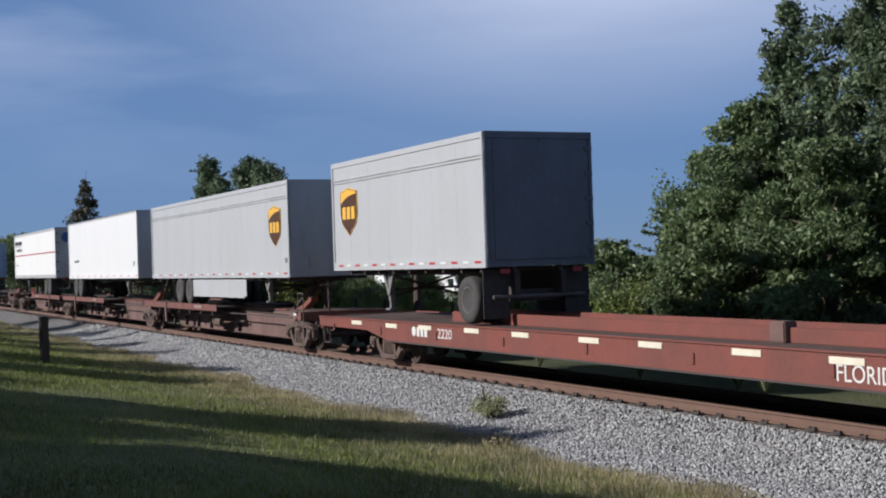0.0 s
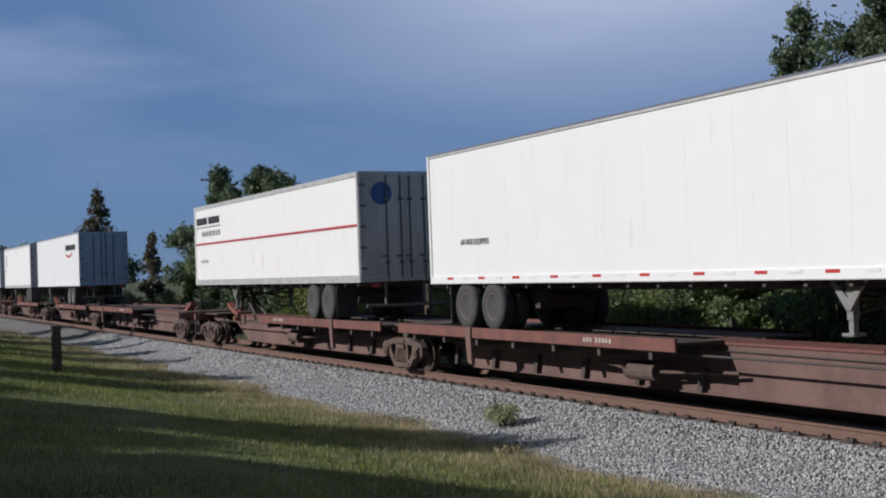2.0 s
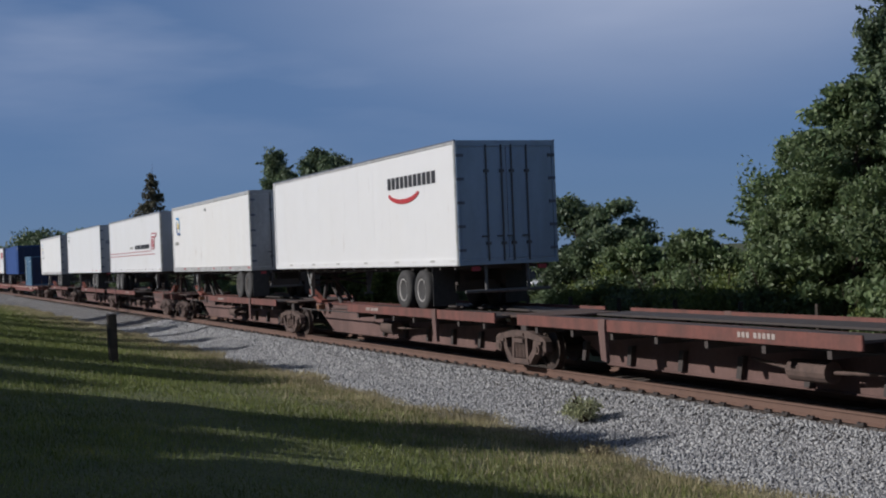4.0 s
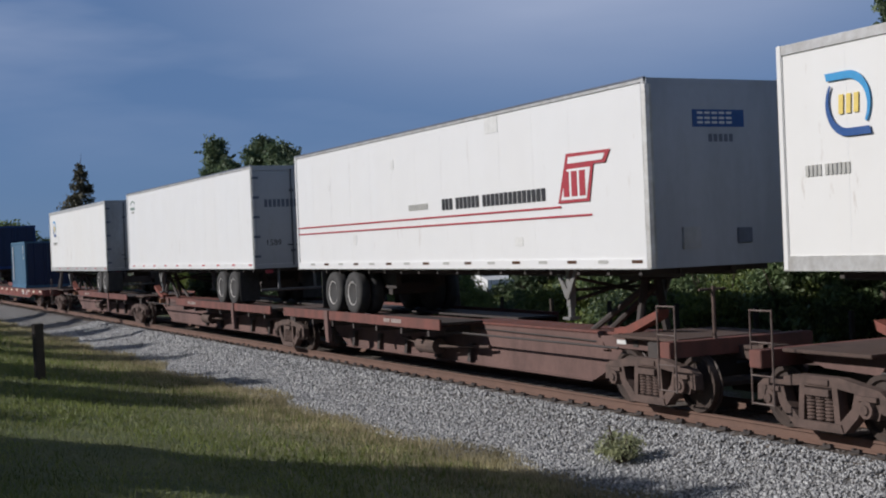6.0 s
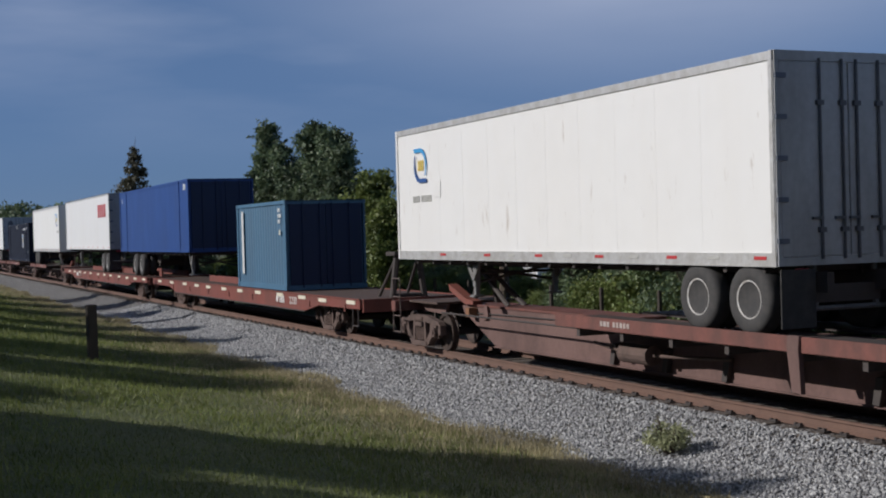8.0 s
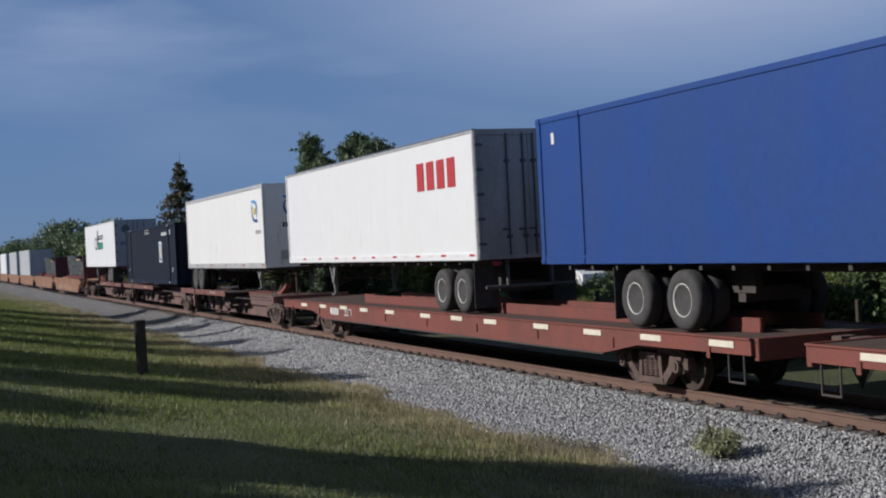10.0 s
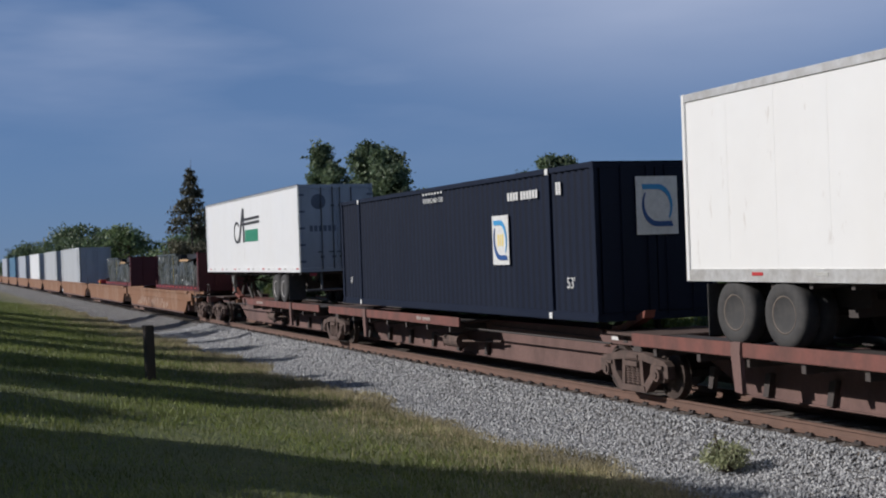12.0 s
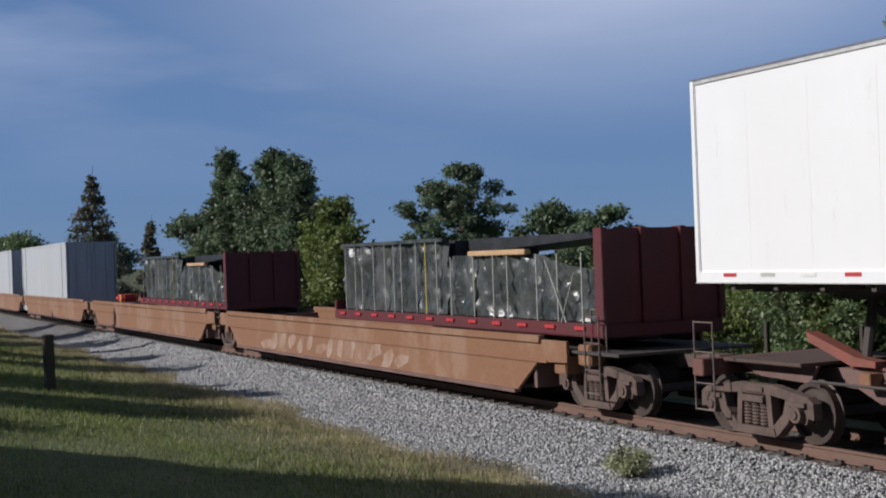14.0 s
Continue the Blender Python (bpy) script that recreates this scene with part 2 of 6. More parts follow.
REDSTRIPE = material("red_stripe_paint", (0.40, 0.045, 0.06), 0.5, second=(0.32, 0.06, 0.07), scale=3, fine=20)
BEAMMARK = material("dusty_white_stencil", (0.42, 0.37, 0.34), 0.7, second=(0.25, 0.17, 0.14), scale=8, fine=30)
INK = material("black_lettering", (0.03, 0.03, 0.035), 0.5, second=(0.06, 0.06, 0.06), scale=6, fine=30)
FADEDINK = material("faded_grey_lettering", (0.40, 0.40, 0.38), 0.6, second=(0.55, 0.54, 0.5), scale=6, fine=30)
MUTED = material("faded_green_grey_lettering", (0.20, 0.28, 0.24), 0.6, second=(0.36, 0.40, 0.37), scale=6, fine=30)
# white doors in shade, the sky's blue put into their colour
PALEBLUE = material("sky_tinted_door", (0.33, 0.43, 0.56), 0.5, second=(0.22, 0.28, 0.36), scale=1.1, fine=8, amount=0.6, streak=4, grit=0.05)
GREEN = material("green_lettering", (0.03, 0.26, 0.15), 0.5, second=(0.05, 0.3, 0.18), scale=6, fine=30)
BLUE = material("blue_emblem_paint", (0.025, 0.085, 0.27), 0.5, second=(0.04, 0.11, 0.3), scale=4, fine=20)
SKYBLUE = material("light_blue_emblem_paint", (0.05, 0.30, 0.62), 0.5, second=(0.06, 0.3, 0.55), scale=4, fine=20)
YELLOW = material("yellow_emblem_paint", (0.80, 0.62, 0.16), 0.5, second=(0.7, 0.55, 0.2), scale=4, fine=20)
SHIELD = material("dark_brown_emblem", (0.075, 0.032, 0.015), 0.4, second=(0.10, 0.045, 0.02), scale=4, fine=20)
GOLD = material("golden_emblem", (0.80, 0.46, 0.06), 0.4, second=(0.75, 0.42, 0.08), scale=4, fine=20)
NAVY = material("navy_container_paint", (0.0075, 0.0125, 0.029), 0.65, second=(0.011, 0.0165, 0.034), scale=1.0, fine=12, amount=0.6, streak=3)
NAVY.node_tree.nodes["Principled BSDF"].inputs["Specular IOR Level"].default_value = 0.2
ROYAL = material("royal_blue_container_paint", (0.018, 0.062, 0.245), 0.45, second=(0.022, 0.056, 0.19), scale=0.9, fine=12, amount=0.6, streak=3)
TEAL = material("grey_blue_container_paint", (0.075, 0.170, 0.270), 0.5, second=(0.064, 0.138, 0.22), scale=1.0, fine=12, amount=0.6, streak=3)
# blue container doors, darkened in colour for the shade on that end
SHADED_BLUE = material("shaded_blue_door", (0.009, 0.022, 0.075), 0.5, second=(0.013, 0.026, 0.07), scale=1.0, fine=12, amount=0.6, streak=3)
WINE = material("dark_wine_red_paint", (0.105, 0.018, 0.022), 0.6, second=(0.075, 0.02, 0.022), scale=1.5, fine=14, amount=0.7, streak=2)
TARP = material("grey_green_tarpaulin", (0.040, 0.047, 0.047), 0.30, second=(0.105, 0.112, 0.108), scale=1.6, fine=14, amount=0.7, bump=0.02)
TARPTOP = material("black_tarpaulin", (0.02, 0.022, 0.025), 0.45, second=(0.04, 0.04, 0.045), scale=2, fine=14, bump=0.02)
STRAP = material("grey_load_strap", (0.34, 0.34, 0.31), 0.7, second=(0.3, 0.3, 0.27), scale=6, fine=50)
YSTRAP = material("yellow_load_strap", (0.58, 0.45, 0.06), 0.7, second=(0.45, 0.36, 0.08), scale=6, fine=50)
TIMBER = material("raw_pine_timber", (0.50, 0.33, 0.18), 0.75, second=(0.4, 0.25, 0.13), scale=3, fine=40, bump=0.004)
ORANGE = material("dull_red_hitch_paint", (0.225, 0.070, 0.050), 0.7, second=(0.14, 0.062, 0.048), scale=4, fine=24)
RAIL = material("rusty_rail_steel", (0.165, 0.098, 0.073), 0.75, 0.1, second=(0.12, 0.076, 0.06), scale=3, fine=40, bump=0.003)
TIE = material("grey_weathered_tie_timber", (0.115, 0.095, 0.078), 0.9, second=(0.19, 0.165, 0.14), scale=3, fine=30, bump=0.008)
POSTWOOD = material("dark_weathered_post_wood", (0.050, 0.040, 0.032), 0.9, second=(0.085, 0.07, 0.055), scale=5, fine=40, streak=6, bump=0.01)
BARK = material("grey_brown_bark", (0.085, 0.065, 0.048), 0.9, second=(0.05, 0.04, 0.03), scale=5, fine=25, streak=4, bump=0.02)
ROOFING = material("grey_sheet_roof", (0.30, 0.31, 0.33), 0.5, second=(0.24, 0.25, 0.26), scale=0.5, fine=6)
SHEDWALL = material("weathered_grey_boards", (0.13, 0.13, 0.135), 0.85, second=(0.09, 0.09, 0.09), scale=1.0, fine=10, streak=3)
GLASS = material("dark_window_glass", (0.02, 0.025, 0.03), 0.08, second=(0.03, 0.03, 0.035), scale=1, fine=5)
LEAF_DARK = leaf_material("dark_green_leaves", (0.062, 0.104, 0.056), (0.185, 0.235, 0.125))
LEAF_MID = leaf_material("mid_green_leaves", (0.078, 0.130, 0.054), (0.205, 0.260, 0.118))
LEAF_BRIGHT = leaf_material("bright_yellow_green_leaves", (0.095, 0.150, 0.036), (0.250, 0.285, 0.088))
LEAF_OLIVE = leaf_material("olive_conifer_needles", (0.070, 0.070, 0.044), (0.150, 0.140, 0.088))
LEAF_WEED = leaf_material("pale_weed_leaves", (0.26, 0.29, 0.15), (0.44, 0.45, 0.26))


# ---------------------------------------------------------------- building helpers
def box(bm, x0, x1, y0, y1, z0, z1):
    v = [bm.verts.new(p) for p in ((x0, y0, z0), (x1, y0, z0), (x1, y1, z0), (x0, y1, z0),
                                   (x0, y0, z1), (x1, y0, z1), (x1, y1, z1), (x0, y1, z1))]
    for f in ((3, 2, 1, 0), (4, 5, 6, 7), (0, 1, 5, 4), (1, 2, 6, 5), (2, 3, 7, 6), (3, 0, 4, 7)):
        bm.faces.new([v[i] for i in f])


def boxes(*list_of):
    bm = bmesh.new()
    for b in list_of:
        box(bm, *b)
    return bm


def soft_box(x0, x1, y0, y1, z0, z1, edge=0.02):
    bm = bmesh.new()
    box(bm, x0, x1, y0, y1, z0, z1)
    bmesh.ops.bevel(bm, geom=bm.edges[:], offset=edge, segments=2, affect="EDGES")
    return bm


def extrude_xz(bm, outline, y0, y1):
    """A plate: an outline in x, z (counter-clockwise seen from -y) between y0 and y1."""
    a = [bm.verts.new((x, y0, z)) for x, z in outline]
    b = [bm.verts.new((x, y1, z)) for x, z in outline]
    bm.faces.new(a)
    bm.faces.new(b[::-1])
    for i in range(len(a)):
        j = (i + 1) % len(a)
        bm.faces.new((a[j], a[i], b[i], b[j]))


def plate(outline, y0, y1):
    bm = bmesh.new()
    extrude_xz(bm, outline, y0, y1)
    bmesh.ops.recalc_face_normals(bm, faces=bm.faces)
    return bm


def rod(bm, p, q, r, n=8, r2=None):
    p, q = Vector(p), Vector(q)
    turn = (q - p).to_track_quat("Z", "Y")
    r2 = r if r2 is None else r2
    rings = []
    for c, rr in ((p, r), (q, r2)):
        rings.append([bm.verts.new(c + turn @ Vector((rr * math.cos(2 * math.pi * i / n), rr * math.sin(2 * math.pi * i / n), 0))) for i in range(n)])
    for i in range(n):
        j = (i + 1) % n
        bm.faces.new((rings[0][i], rings[0][j], rings[1][j], rings[1][i]))
    bm.faces.new(rings[0][::-1])
    bm.faces.new(rings[1])


def rods(*list_of):
    bm = bmesh.new()
    for p, q, r in list_of:
        rod(bm, p, q, r)
    return bm


def lathe_y(profile, n=28):
    """Turn (radius, y) round the y axis, through the origin."""
    bm = bmesh.new()
    rings = [[bm.verts.new((r * math.cos(2 * math.pi * i / n), y, r * math.sin(2 * math.pi * i / n))) for i in range(n)] for r, y in profile]
    for a, b in zip(rings, rings[1:]):
        for i in range(n):
            j = (i + 1) % n
            bm.faces.new((a[i], a[j], b[j], b[i]))
    for ring in (rings[0], rings[-1]):
        if (ring[0].co - ring[1].co).length > 1e-5:
            bm.faces.new(ring)
    bmesh.ops.recalc_face_normals(bm, faces=bm.faces)
    return bm


def mesh_from(name, bm, mat, smooth=False):
    me = bpy.data.meshes.new(name)
    bm.to_mesh(me)
    bm.free()
    me.materials.append(mat)
    if smooth:
        me.shade_smooth()
    return me


def part(name, bm, mat, parent, label="", at=None, smooth=False):
    ob = new(name, bm if isinstance(bm, bpy.types.Mesh) else mesh_from(name, bm, mat, smooth))
    ob.parent = parent
    if at is not None:
        ob.matrix_basis = at
    return tagged(ob, label)


KEPT = {}


def kept(key, make, mat, smooth=False):
    """A mesh that alike parts share."""
    if key not in KEPT:
        KEPT[key] = mesh_from(key, make(), mat, smooth)
    return KEPT[key]


def thing(name, label, category, group="", m=None):
    ob = new(name)
    ob.empty_display_size = 0.3
    if m is not None:
        ob.matrix_basis = m
    return tagged(ob, label, category, group)


def lettering(text, size, mat, parent, at, label="", wide=1.0):
    """Real characters in the built-in font, as a thin mesh."""
    cu = bpy.data.curves.new("lettering", "FONT")
    cu.body, cu.size, cu.extrude = text, size, 0.003
    tmp = bpy.data.objects.new("lettering", cu)
    me = bpy.data.meshes.new_from_object(tmp)
    bpy.data.objects.remove(tmp)
    me.transform(Matrix.Diagonal((wide, 1, 1, 1)))
    me.materials.clear()
    me.materials.append(mat)
    return part("lettering", me, mat, parent, label, at)


def on_side(x, z, y=-1.306):
    return pose(x, y, z, 90, 0, 0)


def on_end(y, z, x=0.012):
    return pose(x, y, z, 90, 0, 90)


def bars_side(parent, x, z, words, h, w, mat, gap=0.28, y=-1.306, label=""):
    """Plain bars, one for each character of words that are not lettered: word lengths, bar height and pitch."""
    for n in words:
        for i in range(n):
            part("word_bar", boxes((x, x + w * (1 - gap), y, y + 0.008, z, z + h)), mat, parent, label)
            x += w
        x += w * 0.7


def bars_end(parent, y, z, words, h, w, mat, x=0.012, gap=0.28):
    for n in words:
        for i in range(n):
            part("word_bar", boxes((x - 0.006, x + 0.004, y, y + w * (1 - gap), z, z + h)), mat, parent)
            y += w
        y += w * 0.7


def strip_shape(pairs, y, deep=0.008):
    """One connected flat band on the near side, from pairs of (outer, inner) points in x, z."""
    bm = bmesh.new()
    rows = [[bm.verts.new((q[0], yy, q[1])) for q in pair for yy in (y, y + deep)] for pair in pairs]
    for a, b in zip(rows, rows[1:]):
        for m, n in ((0, 2), (2, 3), (3, 1), (1, 0)):
            bm.faces.new((a[m], a[n], b[n], b[m]))
    for e in (rows[0], rows[-1]):
        bm.faces.new((e[0], e[2], e[3], e[1]))
    bmesh.ops.recalc_face_normals(bm, faces=bm.faces)
    return bm


def ring_shape(cx, cz, rx, rz, width, a0, a1, y, n=20):
    """Part of an oval band on the near side."""
    ts = [radians(a0 + (a1 - a0) * k / n) for k in range(n + 1)]
    return strip_shape([[(cx + (rx - d) * math.cos(t), cz + (rz - d) * math.sin(t)) for d in (0, width)] for t in ts], y)


def hook_shape(cx, cz, w, h, flip, y):
    """A bar that bends into a tapering arc; flip turns it upside down."""
    s = -1 if flip else 1
    pairs = [((-0.50, 0.50), (-0.46, 0.38)), ((0.02, 0.50), (0.02, 0.38))]
    for k in range(1, 13):
        t = radians(90 - 128 * k / 12)
        d = 0.125 - 0.085 * max(0, k - 3) / 9
        pairs.append(((0.02 + 0.48 * math.cos(t), 0.5 * math.sin(t)), (0.02 + (0.48 - d) * math.cos(t), (0.5 - d) * math.sin(t))))
    return strip_shape([[(cx + s * a * w, cz + s * b * h) for a, b in p] for p in pairs], y)

# ---------------------------------------------------------------- ground, ballast, track
def lie(y):
    """Height of the ground across the line, seen from the camera's side to beyond the track."""
    knots = ((-2000, 0.95), (-12, 0.95), (-2, 0.85), (2, 0.55), (5.5, 0.02), (8, -0.34), (9.8, -0.50), (11.0, -0.47), (11.9, -0.34), (12.35, -0.19),
             (15.0, -0.19), (16.2, -0.5), (18, -0.6), (40, -0.6), (3000, -0.6))
    for (a, za), (b, zb) in zip(knots, knots[1:]):
        if y <= b:
            return za + (zb - za) * (y - a) / (b - a)
    return -0.6


def ground_material():
    m = bpy.data.materials.new("grass_soil_and_gravel")
    m.use_nodes = True
    n, l = m.node_tree.nodes, m.node_tree.links
    b = n["Principled BSDF"]
    b.inputs["Roughness"].default_value = 0.95
    co = n.new("ShaderNodeTexCoord")
    sp = n.new("ShaderNodeSeparateXYZ")
    l.new(co.outputs["Object"], sp.inputs["Vector"])

    def noise_of(scale, detail=5.0):
        t = n.new("ShaderNodeTexNoise")
        t.inputs["Scale"].default_value, t.inputs["Detail"].default_value = scale, detail
        l.new(co.outputs["Object"], t.inputs["Vector"])
        return t.outputs["Fac"]

    def mix_of(f, a, c, blend="MIX"):
        k = n.new("ShaderNodeMix")
        k.data_type, k.blend_type = "RGBA", blend
        for socket, value in ((0, f), (6, a), (7, c)):
            if isinstance(value, (float, int)):
                k.inputs[socket].default_value = value
            elif isinstance(value, tuple):
                k.inputs[socket].default_value = (*value, 1)
            else:
                l.new(value, k.inputs[socket])
        return k.outputs[2]

    def range_of(value, a, c, lo=0.0, hi=1.0):
        k = n.new("ShaderNodeMapRange")
        for name, x in (("From Min", a), ("From Max", c), ("To Min", lo), ("To Max", hi)):
            k.inputs[name].default_value = x
        l.new(value, k.inputs["Value"])
        return k.outputs["Result"]

    def sum_of(a, c, op="ADD"):
        k = n.new("ShaderNodeMath")
        k.operation = op
        for i, x in enumerate((a, c)):
            if isinstance(x, float):
                k.inputs[i].default_value = x
            else:
                l.new(x, k.inputs[i])
        return k.outputs[0]

    wob = range_of(noise_of(0.9), 0.3, 0.7, -0.7, 0.7)
    y = sum_of(sp.outputs["Y"], wob)
    green = mix_of(range_of(noise_of(1.1), 0.35, 0.65), (0.105, 0.142, 0.034), (0.190, 0.205, 0.064))
    dry = mix_of(noise_of(2.4), (0.38, 0.325, 0.20), (0.265, 0.25, 0.13))
    grass = mix_of(range_of(y, 5.5, 9.0), green, dry)
    grass = mix_of(range_of(noise_of(28.0), 0.3, 0.7), grass, (0.058, 0.066, 0.028))
    vor = n.new("ShaderNodeTexVoronoi")
    vor.inputs["Scale"].default_value = 17.0
    l.new(co.outputs["Object"], vor.inputs["Vector"])
    stone = mix_of(range_of(vor.outputs["Color"], 0.2, 0.9), (0.17, 0.168, 0.168), (0.54, 0.535, 0.52))
    stone = mix_of(range_of(vor.outputs["Distance"], 0.25, 0.7), stone, (0.06, 0.055, 0.05))
    stone = mix_of(range_of(y, 12.3, 13.0, 0.0, 0.6), stone, (0.10, 0.07, 0.055))
    near = mix_of(range_of(y, 9.5, 9.9), grass, stone)
    far = mix_of(range_of(noise_of(0.5), 0.3, 0.7), (0.035, 0.05, 0.018), (0.10, 0.105, 0.04))
    full = mix_of(range_of(y, 17.2, 17.9), near, far)
    l.new(full, b.inputs["Base Color"])
    bp = n.new("ShaderNodeBump")
    bp.inputs["Strength"].default_value, bp.inputs["Distance"].default_value = 0.8, 0.05
    l.new(vor.outputs["Distance"], bp.inputs["Height"])
    bp.invert = True
    l.new(bp.outputs["Normal"], b.inputs["Normal"])
    return m


def ground():
    xs = [-3000, -1200, -600, -300, -200, -150, -120] + [-100 + 2.0 * i for i in range(61)] + [60, 150, 400, 1500]
    ys = [-2000, -500, -120, -40, -12, -7] + [-4 + 0.4 * i for i in range(53)] + [17.5, 18, 22, 30, 40, 80, 300, 1000, 3000]
    verts = []
    for x in xs:
        for y in ys:
            z = lie(y)
            if -20 < y < 10 and -120 < x < 40:
                z += 0.05 * noise.noise((x * 0.25, y * 0.35, 3.0)) * min(1.0, max(0.0, (9.6 - y) / 2))
            verts.append((x, y, z))
    k = len(ys)
    faces = [(i * k + j, (i + 1) * k + j, (i + 1) * k + j + 1, i * k + j + 1) for i in range(len(xs) - 1) for j in range(k - 1)]
    me = bpy.data.meshes.new("ground")
    me.from_pydata(verts, [], faces)
    me.materials.append(ground_material())
    me.shade_smooth()
    tagged(new("ground", me), "mown grass running down to grey ballast gravel and scrub", "ground", kind="structure")


def scatter_mesh(name, verts, faces, mat):
    """One mesh from numpy arrays; verts n x k x 3, faces of k corners or a list of index tuples for each piece."""
    n, k = verts.shape[:2]
    f = np.asarray(faces)
    idx = (np.arange(n)[:, None, None] * k + f[None]).reshape(-1, f.shape[1])
    me = bpy.data.meshes.new(name)
    me.vertices.add(n * k)
    me.vertices.foreach_set("co", verts.reshape(-1).astype(np.float32))
    me.loops.add(idx.size)
    me.loops.foreach_set("vertex_index", idx.reshape(-1).astype(np.int32))
    me.polygons.add(len(idx))
    me.polygons.foreach_set("loop_start", np.arange(0, idx.size, f.shape[1], dtype=np.int32))
    me.update(calc_edges=True)
    me.materials.append(mat)
    return me


def stone_material():
    m = bpy.data.materials.new("crushed_grey_stone")
    m.use_nodes = True
    n, l = m.node_tree.nodes, m.node_tree.links
    geo = n.new("ShaderNodeNewGeometry")
    rp = n.new("ShaderNodeValToRGB")
    e = rp.color_ramp.elements
    e[0].position, e[0].color = 0.0, (0.165, 0.166, 0.172, 1)
    e[1].position, e[1].color = 1.0, (0.55, 0.55, 0.545, 1)
    mid = e.new(0.5)
    mid.color = (0.34, 0.341, 0.345, 1)
    l.new(geo.outputs["Random Per Island"], rp.inputs["Fac"])
    l.new(rp.outputs["Color"], n["Principled BSDF"].inputs["Base Color"])
    n["Principled BSDF"].inputs["Roughness"].default_value = 0.85
    return m


def ballast():
    rng = np.random.default_rng(5)
    n = 110000
    x = -7.0 - 58.0 * rng.random(n) ** 1.5
    y = 9.35 + 3.25 * rng.random(n)
    edge = 9.75 + 0.45 * np.sin(x * 0.9) * np.sin(x * 0.37 + 1.0)
    keep = y > edge
    x, y = x[keep], y[keep]
    n = len(x)
    z = np.array([lie(v) for v in y])
    base = np.array([(1, 0, 0), (-1, 0, 0), (0, 1, 0), (0, -1, 0), (0, 0, 1), (0, 0, -1)], float)
    s = (0.012 + 0.019 * rng.random((n, 1, 1))) * (1 + np.maximum(0, -x - 25)[:, None, None] * 0.012)
    v = base[None] * s * (0.6 + 0.8 * rng.random((n, 6, 1))) + rng.normal(0, 0.006, (n, 6, 3))
    q, _ = np.linalg.qr(rng.normal(size=(n, 3, 3)))
    v = np.einsum("nij,nkj->nki", q, v)
    v += np.stack([x, y, z + 0.012], -1)[:, None]
    me = scatter_mesh("ballast_stones", v, [(0, 2, 4), (2, 1, 4), (1, 3, 4), (3, 0, 4), (2, 0, 5), (1, 2, 5), (3, 1, 5), (0, 3, 5)], stone_material())
    tagged(new("ballast_stones", me), "loose crushed grey ballast stones beside the track", "gravel", kind="stuff")


def grass():
    rng = np.random.default_rng(9)

    def blades(n, x, y, tall, wide, mat, name, label):
        z = np.array([lie(v) for v in y]) - 0.01
        a = rng.random(n) * 2 * np.pi
        lean = rng.normal(0, 0.35, (n, 2)) * tall[:, None]
        h = tall * (0.6 + 0.7 * rng.random(n))
        v = np.zeros((n, 3, 3))
        v[:, 0] = np.stack([-np.cos(a) * wide, -np.sin(a) * wide, 0 * a], -1)
        v[:, 1] = -v[:, 0]
        v[:, 2] = np.stack([lean[:, 0], lean[:, 1], h], -1)
        v += np.stack([x, y, z], -1)[:, None]
        tagged(new(name, scatter_mesh(name, v, [(0, 1, 2)], mat)), label, "grass", kind="stuff")

    n = 150000
    x = -8.0 - 105.0 * rng.random(n) ** 2.0
    y = 1.0 + 8.3 * rng.random(n)
    far = 1 + np.maximum(0, -x - 18) * 0.03
    blades(n, x, y, (0.05 + 0.05 * rng.random(n)) * far ** 0.5, 0.008 * far, LEAF_GRASS, "lawn_grass", "short mown green grass")
    n = 70000
    x = -8.0 - 105.0 * rng.random(n) ** 1.9
    y = 9.9 - np.abs(rng.normal(0, 1.1, n)) + 0.4 * np.sin(x * 0.9) * np.sin(x * 0.37 + 1.0)
    far = 1 + np.maximum(0, -x - 18) * 0.03
    tuft = 0.5 + 0.5 * np.sin(x * 2.3 + 3 * np.sin(y * 1.7)) * np.sin(y * 2.9 + x)
    blades(n, x, y, (0.06 + 0.13 * rng.random(n) * tuft) * far ** 0.4, 0.007 * far, LEAF_DRY, "dry_verge_grass", "dry straw-coloured grass along the gravel edge")


LEAF_GRASS = leaf_material("green_grass_blades", (0.118, 0.165, 0.034), (0.250, 0.270, 0.082), 0.6, 0.3)
LEAF_DRY = leaf_material("straw_grass_blades", (0.275, 0.240, 0.128), (0.470, 0.410, 0.255), 0.7, 0.3)


